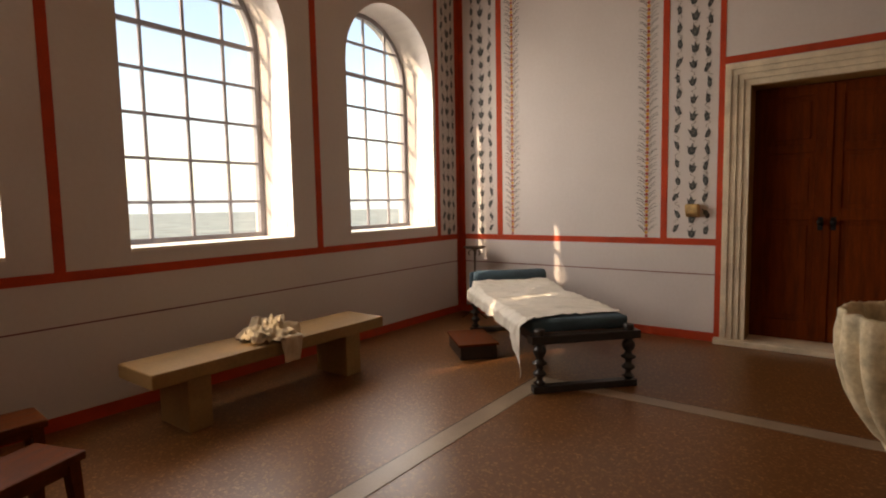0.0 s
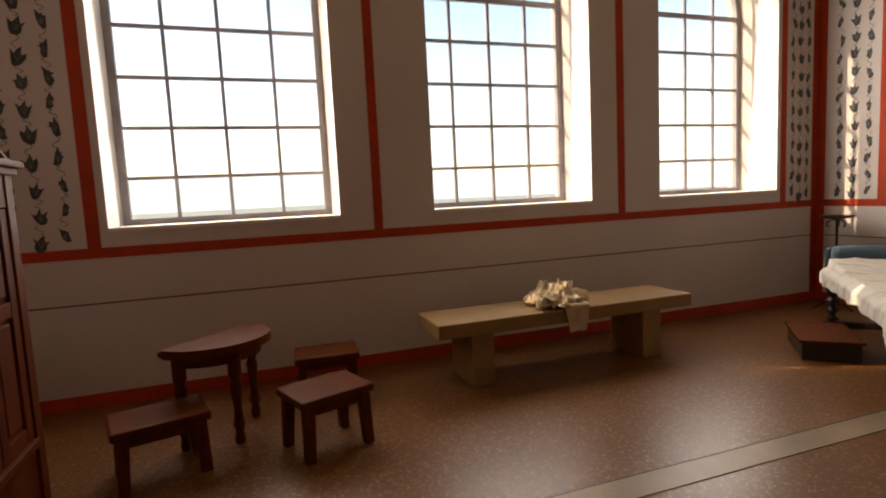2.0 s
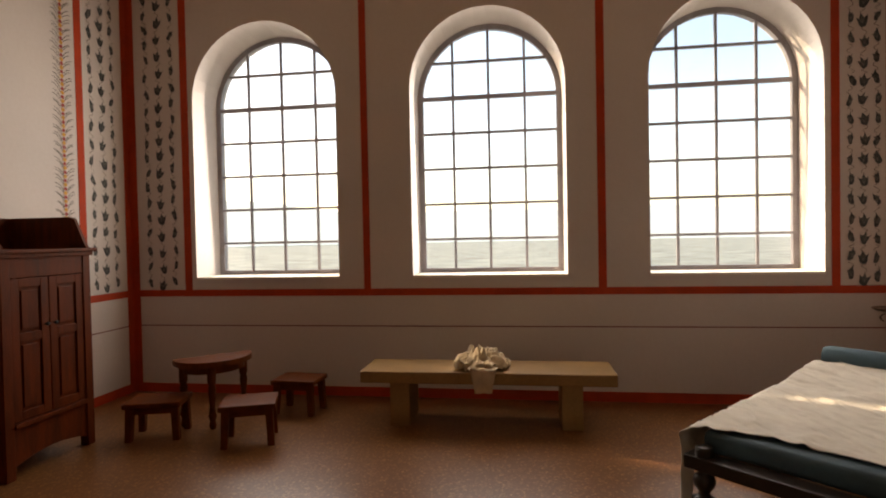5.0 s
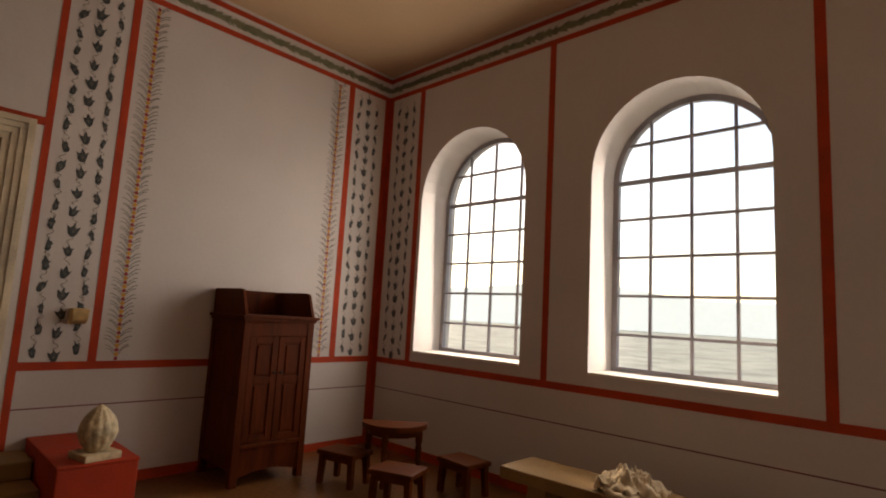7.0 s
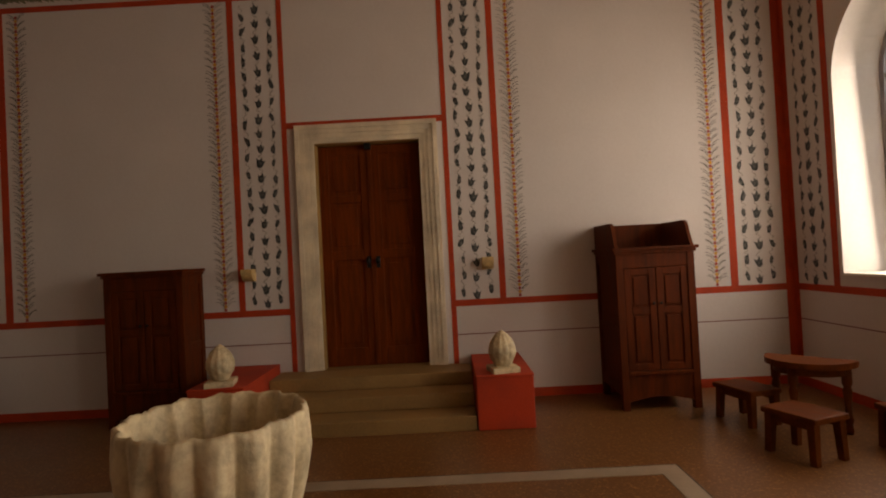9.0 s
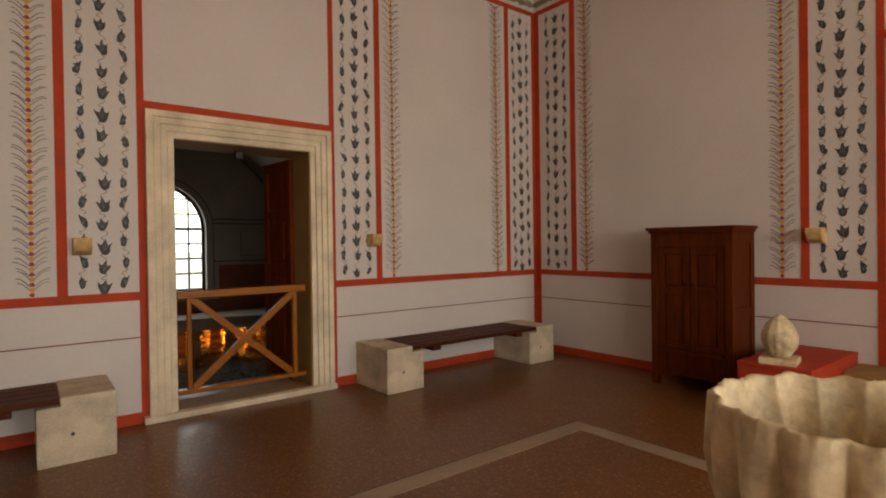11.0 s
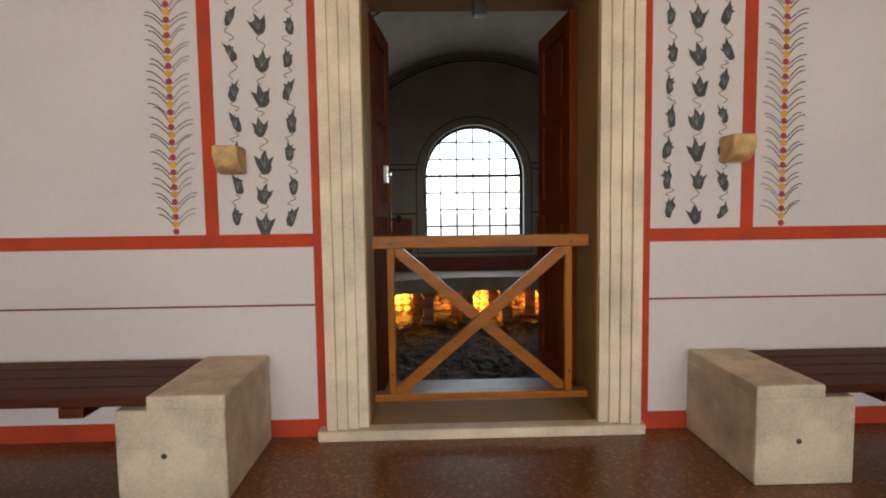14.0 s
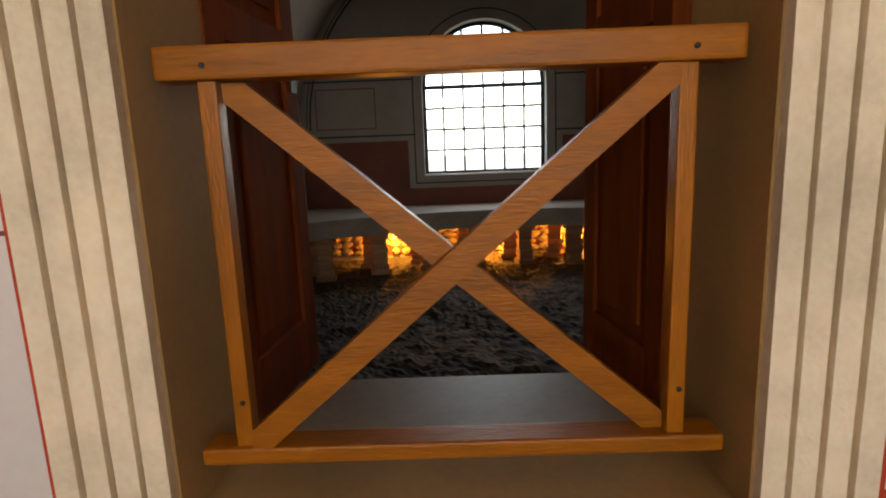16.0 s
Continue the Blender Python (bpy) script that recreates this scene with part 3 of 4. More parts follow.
def bracket(m):
    """A small stone lamp bracket that sticks out of the wall."""
    b = empty("lamp_bracket", m, "small ochre stone lamp bracket fixed on the painted wall", "bracket", "lamp brackets")
    prof = [(0.0, 0.068), (0.135, 0.068), (0.138, 0.060), (0.134, 0.015)] + [(0.02 + 0.114 * math.cos(w * math.pi / 16), 0.015 - 0.080 * math.sin(w * math.pi / 16)) for w in range(1, 9)] + [(0.0, -0.066)]
    bm = bmesh.new()
    prism(bm, lambda p, q, d: Vector((d, p, q)), prof, -0.060, 0.060)
    edges = [e for e in bm.edges if abs(e.verts[0].co.x - e.verts[1].co.x) < 0.001 and (e.verts[0].co.y > 0.01 or e.verts[1].co.y > 0.01)]
    bmesh.ops.bevel(bm, geom=edges, offset=0.006, segments=2, affect="EDGES")
    for v in bm.verts:
        v.co += Vector((1, 1, 1)) * 0.003 * noise.noise(v.co * 30)
    part("body", bm, OCHRE, b)


for m in (pose(5.160, -S, 1.460), pose(2.578, -S, 1.490), pose(0, -3.31, 1.47, 0, 0, -90), pose(0, -5.90, 1.47, 0, 0, -90), pose(E, -3.00, 1.38, 0, 0, 90)):
    bracket(m)


def cabinet(m, w, d, h, gallery, label, side=OAK):
    """A tall two-door cupboard; back at y=0, front at y=d, centred on x."""
    c = empty("cupboard", m, label, "cupboard", "tall cupboards")
    hw, ft = w / 2, 0.14
    for sx in (-1, 1):
        for y0 in (0.0, d - 0.07):
            x = sx * (hw - 0.035)
            part("leg", box((x - 0.035, y0, 0), (x + 0.035, y0 + 0.07, h - 0.06), 0.005), OAK, c)
        x = sx * (hw - 0.03)
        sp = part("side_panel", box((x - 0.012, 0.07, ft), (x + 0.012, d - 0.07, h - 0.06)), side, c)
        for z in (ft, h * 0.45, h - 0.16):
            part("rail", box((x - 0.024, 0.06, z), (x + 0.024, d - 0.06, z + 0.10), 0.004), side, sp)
    part("back_panel", box((-hw + 0.05, 0.005, ft), (hw - 0.05, 0.025, h - 0.06)), OAK, c)
    part("bottom_board", box((-hw + 0.05, 0.025, ft), (hw - 0.05, d - 0.02, ft + 0.03)), OAK, c)
    ap = bmesh.new()
    wave = [(-hw + 0.07 + (w - 0.14) * k / 12, ft - 0.06 + 0.05 * math.sin(math.pi * k / 12)) for k in range(13)]
    prism(ap, lambda s, z, q: Vector((s, q, z)), [*wave, (hw - 0.07, ft + 0.20), (-hw + 0.07, ft + 0.20)], d - 0.055, d - 0.012)
    part("apron", ap, OAK, c)
    part("ledge", box((-hw + 0.07, d - 0.05, ft + 0.20), (hw - 0.07, d + 0.012, ft + 0.235), 0.006), OAK, c, "projecting reddish ledge")
    z0, z1 = ft + 0.24, h - 0.20
    for sx in (-1, 1):
        x0, x1 = (-hw + 0.075, -0.004) if sx < 0 else (0.004, hw - 0.075)
        r = 0.062
        door = part("door", box((x0 + 0.002, d - 0.036, z0 + 0.002), (x1 - 0.002, d - 0.024, z1 - 0.002)), OAK, c)
        zm = z0 + (z1 - z0) * 0.55
        for a, b in (((x0, z0), (x0 + r, z1)), ((x1 - r, z0), (x1, z1))):
            part("stile", box((a[0], d - 0.026, a[1]), (b[0], d - 0.008, b[1]), 0.004), OAK, door)
        for z in (z0, zm, z1 - r):
            part("rail", box((x0 + r, d - 0.026, z), (x1 - r, d - 0.009, z + r), 0.004), OAK, door)
        for q0, q1 in ((z0 + r, zm), (zm + r, z1 - r)):
            p = box((x0 + r + 0.022, d - 0.027, q0 + 0.022), (x1 - r - 0.022, d - 0.012, q1 - 0.022), 0.006)
            part("panel", p, OAK, door)
        kx = x1 - r / 2 if sx < 0 else x0 + r / 2
        kn = part("knob", lathe([(0.006, 0), (0.006, 0.012), (0.014, 0.018), (0.012, 0.028), (0.004, 0.031)], 12), IRON, door)
        kn.matrix_local = pose(kx, d - 0.008, zm + 0.1, -90, 0, 0)
    part("frieze_board", box((-hw + 0.07, d - 0.05, h - 0.195), (hw - 0.07, d - 0.006, h - 0.055), 0.004), OAK, c)
    co = box((-hw - 0.015, 0.0, h - 0.06), (hw + 0.015, d + 0.018, h - 0.03), 0.006)
    add_box(co, (-hw - 0.035, 0.0, h - 0.030), (hw + 0.035, d + 0.04, h), 0.008)
    part("cornice", co, OAK, c)
    if gallery:
        part("back_board", box((-hw, 0.0, h - 0.002), (hw, 0.03, h + gallery), 0.006), OAK, c)
        for sx in (-1, 1):
            g = bmesh.new()
            x = sx * (hw - 0.016)
            pts = [(0.031, h - 0.002), (d + 0.005, h - 0.002), (d - 0.02, h + 0.04), (d - 0.10, h + gallery - 0.02), (d - 0.15, h + gallery), (0.031, h + gallery)]
            prism(g, lambda s, z, q: Vector((q, s, z)), pts, x - 0.015, x + 0.015)
            part("side_board", g, OAK, c)
    return c


cabinet(pose(0.02, -1.765, 0, 0, 0, -90), 0.75, 0.70, 1.555, 0.245, "dark stained oak two-door cupboard with a raised gallery top")
cabinet(pose(0.02, -6.82, 0, 0, 0, -90), 0.80, 0.46, 1.575, 0, "dark oak cupboard with a plain flat top beside the steps")
# its side panels and rails take the lit copy of the oak
cabinet(pose(E - 0.02, -7.30, 0, 0, 0, 90), 0.82, 0.525, 1.485, 0.27, "red-brown oak cupboard with a gallery top and folded cloth on it", OAKLIT)


def steps():
    st = empty("door_steps", pose(0, 0, 0), "three broad tan stone steps up to the raised door", "steps")
    for z, x in ((0.13, 1.05), (0.265, 0.74), (0.398, 0.42)):
        bm = box((0.004, -5.61, z - 0.133), (x, -3.55, z), 0.012)
        part("step", bm, STEPST, st)


steps()


def pedestal(y0, y1):
    p = empty("red_plinth", pose(0, (y0 + y1) / 2, 0), "red-painted rendered plinth block flanking the steps", "plinth", "red plinths")
    h = (y1 - y0) / 2
    part("body", box((0.008, -h, 0), (1.07, h, 0.465), 0.012), REDSTN, p)
    part("cap", box((0.006, -h - 0.004, 0.463), (1.076, h + 0.004, 0.49), 0.010), REDSTN, p)
    f = empty("stone_finial", pose(0.93, (y0 + y1) / 2, 0.49, 0, 0, 12), "carved cream stone pine-cone finial on a square base", "finial", "stone finials")
    part("plinth", box((-0.125, -0.125, 0), (0.125, 0.125, 0.05), 0.008), MARBLE, f)
    prof = [(0.06, 0.05), (0.075, 0.06), (0.09, 0.085), (0.115, 0.13), (0.128, 0.18), (0.122, 0.23), (0.10, 0.285), (0.065, 0.33), (0.03, 0.36), (0.006, 0.375)]
    prof = [(p0[0] + (p1[0] - p0[0]) * i / 4, p0[1] + (p1[1] - p0[1]) * i / 4) for p0, p1 in zip(prof, prof[1:]) for i in range(4)] + prof[-1:]
    bm = lathe(prof, 72, 12, 0.05)
    for v in bm.verts:
        if 0.07 < v.co.z < 0.36:
            w = math.atan2(v.co.y, v.co.x)
            k = 1 + 0.045 * abs(math.sin(v.co.z * 36 + 4 * w)) * abs(math.sin(v.co.z * 36 - 4 * w)) - 0.015
            v.co.x *= k
            v.co.y *= k
    part("cone", bm, MARBLE, f, smooth=True)


pedestal(-3.54, -3.03)
pedestal(-6.13, -5.62)


def basin():
    b = empty("fluted_basin", pose(3.96, -4.59, 0), "scallop-fluted weathered marble basin on a stone stem", "basin")
    prof = [(0.10, 0.50), (0.15, 0.515), (0.205, 0.56), (0.252, 0.63), (0.290, 0.71), (0.315, 0.80), (0.328, 0.88), (0.328, 0.95), (0.322, 1.01), (0.319, 1.038), (0.308, 1.046),
            (0.298, 1.036), (0.288, 0.97), (0.276, 0.86), (0.248, 0.75), (0.19, 0.66), (0.10, 0.615), (0.03, 0.605)]
    bm = lathe(prof, 288, 16, 0.125)
    for v in bm.verts:
        v.co += Vector((v.co.x, v.co.y, 0.3)) * (0.014 * noise.noise(v.co * 16) + 0.016 * noise.noise(v.co * 55))
        up = min(1.0, max(0.0, (v.co.z - 0.90) / 0.12))
        w = math.atan2(v.co.y, v.co.x)
        dip = 1 - abs(math.cos(8 * w))
        g = (1 - 0.125 * dip * (1 - 0.55 * up)) / (1 - 0.125 * dip)
        v.co.x *= g
        v.co.y *= g
        if v.co.z > 1.02:
            v.co.z += 0.008 * noise.noise(v.co * 17)
    part("bowl", bm, MARBLE, b, smooth=True)
    part("stem", lathe([(0.19, 0.06), (0.17, 0.10), (0.10, 0.16), (0.085, 0.30), (0.10, 0.42), (0.15, 0.49), (0.16, 0.51)], 32), MARBLE, b, smooth=True)
    part("foot", box((-0.22, -0.22, 0), (0.22, 0.22, 0.062), 0.012), MARBLE, b)


basin()


def leg(parent, x, y, w, h, material, lean=0.0):
    bm = box((-w, -w, 0), (w, w, h), 0.005)
    for v in bm.verts:
        if v.co.z < h / 2:
            v.co.x = v.co.x * 0.85 + lean * (1 if x > 0 else -1)
            v.co.y = v.co.y * 0.85 + lean * (1 if y > 0 else -1)
    part("leg", bm, material, parent).location = (x, y, 0)


def stool(m, w, d, h):
    s = empty("wooden_stool", m, "low dark brown wooden stool with four square legs", "stool", "stools by the half-round table")
    part("seat", box((-w / 2, -d / 2, h - 0.045), (w / 2, d / 2, h), 0.012), STOOLW, s)
    for y in (-1, 1):
        ap = box((-w / 2 + 0.05, y * (d / 2 - 0.045) - 0.012, h - 0.095), (w / 2 - 0.05, y * (d / 2 - 0.045) + 0.012, h - 0.044))
        part("apron", ap, STOOLW, s)
    for x in (-1, 1):
        for y in (-1, 1):
            leg(s, x * (w / 2 - 0.05), y * (d / 2 - 0.045), 0.029, h - 0.043, STOOLW, 0.012)
    return s


stool(pose(1.14, -1.20, 0, 0, 0, 15), 0.44, 0.32, 0.31)
stool(pose(1.96, -1.24, 0, 0, 0, 20), 0.42, 0.34, 0.33)
stool(pose(2.06, -0.50, 0, 0, 0, -4), 0.42, 0.32, 0.32)


def half_round_table():
    """A half-round table top on three turned legs; its straight edge looks to the room's corner."""
    t = empty("half_round_table", pose(1.385, -0.795, 0, 0, 0, 43), "dark half-round wooden table on three turned legs", "table")
    bm = bmesh.new()
    arc = [(0.325 * math.cos(-math.pi * i / 28), 0.325 * math.sin(-math.pi * i / 28)) for i in range(29)]
    prism(bm, lambda p, q, d: Vector((p, q, d)), [(-0.325, 0.03), (0.325, 0.03), *arc], 0.528, 0.578)
    bmesh.ops.bevel(bm, geom=[e for e in bm.edges if abs(e.verts[0].co.z - e.verts[1].co.z) < 0.001], offset=0.010, segments=2, affect="EDGES")
    part("tabletop", bm, STOOLW, t)
    bm = bmesh.new()
    rim = [(0.265 * math.cos(-math.pi * i / 20), 0.265 * math.sin(-math.pi * i / 20)) for i in range(21)]
    core = [(p * 0.91, q * 0.91) for p, q in rim]
    for k in range(20):
        prism(bm, lambda p, q, d: Vector((p, q, d)), [rim[k], rim[k + 1], core[k + 1], core[k]], 0.465, 0.530)
    part("apron", bm, STOOLW, t)
    turned = [(0.024, 0.0), (0.030, 0.03), (0.022, 0.07), (0.034, 0.11), (0.026, 0.14), (0.021, 0.20), (0.030, 0.30), (0.034, 0.34), (0.024, 0.37), (0.036, 0.395), (0.036, 0.53)]
    for w in (-6, -105, -174):
        part("leg", lathe(turned, 18), STOOLW, t, smooth=True).location = (0.25 * math.cos(radians(w)), 0.25 * math.sin(radians(w)), 0)


half_round_table()


def long_bench():
    b = empty("stone_slab_bench", pose(3.80, -0.62, 0), "long low tan slab bench on two block supports under the windows", "bench")
    part("slab", box((-1.05, -0.24, 0.37), (1.05, 0.24, 0.47), 0.012), STEPST, b)
    for x in (-0.72, 0.70):
        part("support", box((x - 0.085, -0.20, 0), (x + 0.085, 0.20, 0.372), 0.010), STEPST, b)


long_bench()


def sheet_mesh(nu, nv, fn):
    bm = bmesh.new()
    g = [[bm.verts.new(fn(i / (nu - 1), j / (nv - 1))) for j in range(nv)] for i in range(nu)]
    for i in range(nu - 1):
        for j in range(nv - 1):
            bm.faces.new((g[i][j], g[i + 1][j], g[i + 1][j + 1], g[i][j + 1]))
    return bm


def thicken(ob, t=0.006):
    md = ob.modifiers.new("thick", "SOLIDIFY")
    md.thickness, md.offset = t, 1
    return ob


def rag(m):
    """A crumpled linen cloth heaped on the bench with one end over its edge."""
    c = empty("crumpled_cloth", m, "crumpled cream linen cloth heaped on the slab bench", "cloth")

    def heap(u, v):
        w, r = 2 * math.pi * u, v
        q = Vector((math.cos(w) * r * 2, math.sin(w) * r * 2, 3))
        k = 0.23 * r * (1 + 0.35 * noise.noise(q * 1.7))
        z = 0.005 + 0.12 * (1 - r ** 2.2) * (1 + 0.7 * noise.noise(q * 2.2)) + 0.12 * abs(noise.noise(q * 3.4)) * (1 - 0.4 * r)
        return Vector((math.cos(w) * k * 1.05, math.sin(w) * k, max(z, 0.006)))

    def tail(u, v):
        l = v * 0.36
        y = -0.05 - min(l, 0.17) - 0.012
        z = 0.03 if l < 0.17 else 0.03 - (l - 0.17)
        x = (u - 0.5) * (0.26 - 0.12 * v) + 0.03
        return Vector((x, y - 0.02 * abs(noise.noise(Vector((x * 25, l * 6, 1)))), z + 0.05 * abs(noise.noise(Vector((x * 14, l * 9, 5)))) * (1 if l < 0.17 else 0.2)))

    thicken(part("crumple", sheet_mesh(64, 22, heap), RAG, c, smooth=True), 0.004)
    thicken(part("hanging_end", sheet_mesh(20, 24, tail), RAG, c, smooth=True), 0.004)


rag(pose(3.76, -0.66, 0.47))


def folded_cloth(m):
    c = empty("folded_cloth", m, "creased cream cloth lying over the cupboard's front edge", "cloth")

    def fn(u, v):
        x = (u - 0.5) * 0.42
        l = v * 0.60
        y = -0.30 + min(l, 0.46)
        z = 0.035 + 0.075 * math.sin(math.pi * min(1, l / 0.47)) * (0.6 + 0.8 * abs(noise.noise(Vector((x * 7, l * 6, 2))))) + 0.03 * noise.noise(Vector((x * 16, l * 12, 8)))
        if l > 0.44:
            z -= (l - 0.44) * 0.62 * (1.1 - abs(x) * 2)
            y += 0.05
        return Vector((x * (1.1 - 0.5 * max(0, v - 0.6)), y, max(z, 0.012) if l < 0.44 else z))

    thicken(part("drape", sheet_mesh(40, 44, fn), LINEN, c, smooth=True), 0.005)
    part("roll", lathe([(0.01, -0.13), (0.055, -0.12), (0.06, 0.0), (0.055, 0.12), (0.01, 0.13)], 18), LINEN, c, smooth=True).matrix_local = pose(0.14, -0.20, 0.075, 90, 0, 30)


folded_cloth(pose(6.935, -7.06, 1.486, 0, 0, 90))


# ---- the bed, set aslant in the corner ----
BED = pose(4.912, -2.395, 0, 0, 0, 47.3)
LOW = BED @ Matrix.Diagonal((1, 1, 0.93, 1))


def bed():
    b = empty("roman_couch", LOW, "ebonised wooden couch with turned legs and a blue mattress", "bed")
    L, W = 2.20, 0.88
    prof = [(0.028, 0.06), (0.035, 0.075), (0.05, 0.085), (0.028, 0.10), (0.022, 0.13), (0.045, 0.15), (0.055, 0.165), (0.045, 0.18), (0.024, 0.20), (0.030, 0.235), (0.058, 0.25), (0.06, 0.262), (0.035, 0.275), (0.026, 0.30), (0.046, 0.33), (0.054, 0.36), (0.046, 0.39), (0.03, 0.405), (0.045, 0.425)]
    for x in (0.06, L - 0.06):
        for y in (-0.06, -W + 0.06):
            o = part("leg", lathe(prof, 20), BLACKW, b, smooth=True)
            o.location = (x, y, 0)
            part("cap", lathe([(0.042, 0.49), (0.044, 0.53), (0.038, 0.545), (0.01, 0.55)], 20), BLACKW, b).location = (x, y, 0)
        part("floor_rail", box((x - 0.04, -W, 0), (x + 0.04, 0, 0.06), 0.006), BLACKW, b)
        part("end_rail", box((x - 0.055, -W - 0.02, 0.425), (x + 0.055, 0.02, 0.495), 0.006), BLACKW, b)
    for y in (-0.06, -W + 0.06):
        part("side_rail", box((0.11, y - 0.03, 0.41), (L - 0.11, y + 0.03, 0.49), 0.005), BLACKW, b)
    m = box((0.13, -W + 0.02, 0.485), (L - 0.02, -0.02, 0.60), 0.03)
    part("mattress", m, BLUE, b, "dark blue cloth mattress", smooth=True)
    hb = box((L - 0.10, -W, 0.49), (L + 0.0, 0.0, 0.76), 0.035)
    part("headboard", hb, BLUE, b, "padded blue headboard", smooth=True)
    bo = part("bolster", lathe([(0.02, -0.42), (0.085, -0.41), (0.095, -0.38), (0.095, 0.38), (0.085, 0.41), (0.02, 0.42)], 24), BLUE, b, smooth=True)
    bo.matrix_local = pose(L - 0.19, -W / 2, 0.695, 90, 0, 0)


bed()


def bed_sheet():
    s = empty("bed_sheet", LOW, "wrinkled white linen sheet spread over the couch, one corner hanging", "sheet")

    def fn(u, v):
        foot = 0.10 + 0.13 * min(1.0, max(0.0, (0.64 - v) / 0.16)) + 0.012 * math.sin(9 * v)
        x = foot + (1.94 - foot) * u
        hang = 0.15 + 0.33 * math.exp(-((x - 0.10) / 0.17) ** 2) + 0.03 * noise.noise(Vector((x * 5, 0, 3)))
        tot = 0.86 + hang
        l = v * tot
        fold = abs(noise.noise(Vector((x * 7 - l * 5, l * 1.6 + x, 6))))
        wr = 0.006 + 0.010 * noise.noise(Vector((x * 4 + l * 2, l * 2.2 - x, 1))) + 0.014 * (1 - min(1, fold * 3)) ** 2 + 0.005 * (1 - min(1, 3 * abs(noise.noise(Vector((x * 15 - l * 6, l * 5, 3)))))) + 0.004 * noise.noise(Vector((x * 24, l * 18, 3)))
        if l > tot - hang:
            k = l - (tot - hang)
            return Vector((x + 0.02 * noise.noise(Vector((x * 9, k * 3, 2))), 0.022 + 0.02 * math.sin(x * 26) * k / 0.2 * 0.5 + wr * 0.6 + (0.012 if k > 0.02 else 0.0) + 0.04 * min(1, k / 0.05), 0.612 - k))
        return Vector((x, -0.84 + l, 0.606 + max(wr, 0.0) + 0.055 * max(0, x - 1.35) / 0.5))

    thicken(part("cloth", sheet_mesh(170, 100, fn), LINEN, s, smooth=True), 0.004)


bed_sheet()


def bed_step():
    s = empty("bed_step", BED, "low dark wooden footstool box beside the couch", "footstool")
    part("body", box((1.05, 0.0, 0), (1.62, 0.36, 0.13), 0.006), BLACKW, s)
    part("top", box((1.03, -0.02, 0.131), (1.64, 0.38, 0.155), 0.006), STOOLW, s)


bed_step()


def lamp_stand():
    l = empty("lamp_stand", pose(7.08, -0.42, 0), "slender bronze lamp stand with a round plate top", "lamp stand")
    part("pole", lathe([(0.022, 0.09), (0.016, 0.14), (0.013, 0.5), (0.016, 0.55), (0.012, 0.6), (0.013, 0.88), (0.03, 0.905)], 14), BRONZE, l, smooth=True)
    part("plate", lathe([(0.03, 0.90), (0.12, 0.915), (0.145, 0.93), (0.145, 0.938), (0.118, 0.93), (0.02, 0.922)], 28), BRONZE, l)
    for k in range(3):
        w = 2 * math.pi * k / 3 + 0.4
        bm = box((0, -0.01, -0.008), (0.20, 0.01, 0.008), 0.003)
        o = part("foot", bm, BRONZE, l)
        o.matrix_local = Matrix.Translation((0.01 * math.cos(w), 0.01 * math.sin(w), 0.10)) @ Matrix.Rotation(w, 4, "Z") @ Matrix.Rotation(0.45, 4, "Y")
        bm = bmesh.new()
        for i in range(8):
            a = i / 7 * 2.6
            bmesh.ops.create_cube(bm, size=0.012, matrix=Matrix.Translation((0.025 + 0.05 * math.sin(a) + 0.02 * i / 7, 0, 0.86 + 0.035 * math.cos(a))))
        o = part("scroll", bm, BRONZE, l)
        o.rotation_euler[2] = w


lamp_stand()


# ---- the heated room beyond the gate ----
FX0, FX1, FR, FZ = 0.30, 6.20, 2.95, 1.24
FA, FB, FSILL, FSPRING = 2.31, 4.26, 0.47, 1.86
wall_f = wall("wall_far", far, FX0 - 0.4, FX1 + 0.4, 4.6, 0.4, [(FA, FB, FSILL, FSPRING, True)], FARW, PIT - 0.3, "grey painted end wall with black lines and a red dado")
bands(far, wall_f, [(FX0, FA - 0.25, PIT, 1.04), (FB + 0.25, FX1, PIT, 1.04), (FA - 0.25, FB + 0.25, PIT, 0.28)], "red_dado", FARRED)
for z in (1.13, 1.98, 2.08):
    bands(far, wall_f, [(FX0, FA - 0.13, z - 0.013, z + 0.013), (FB + 0.13, FX1, z - 0.013, z + 0.013)], "black_line", BLACKP)
bands(far, wall_f, [(FB + 0.135, FB + 0.155, 0.35, FSPRING), (FA - 0.155, FA - 0.135, 0.35, FSPRING), (FA - 0.135, FB + 0.135, 0.35, 0.37)], "black_line", BLACKP, 0.005)
for a, b in ((5.00, 5.95), (0.62, 1.57)):
    bands(far, wall_f, [(a, b, 1.24, 1.257), (a, b, 1.853, 1.87), (a, a + 0.017, 1.257, 1.853), (b - 0.017, b, 1.257, 1.853)], "panel_outline", FARRED)
bm = bmesh.new()
i0, o0 = arch_pts(FA, FB, FSPRING, 24, 0.135), arch_pts(FA, FB, FSPRING, 24, 0.155)
for k in range(24):
    prism(bm, far, [i0[k], i0[k + 1], o0[k + 1], o0[k]], -0.003, 0.004)
part("black_arch", bm, BLACKP, wall_f)
bm = bmesh.new()
for r0, r1 in ((FR - 0.16, FR - 0.13), (FR - 0.10, FR - 0.085)):
    for k in range(40):
        w0, w1 = math.pi * k / 40, math.pi * (k + 1) / 40
        prism(bm, far, [((FX0 + FX1) / 2 + r * math.cos(w), FZ + r * math.sin(w)) for r, w in ((r0, w0), (r0, w1), (r1, w1), (r1, w0))], -0.003, 0.004)
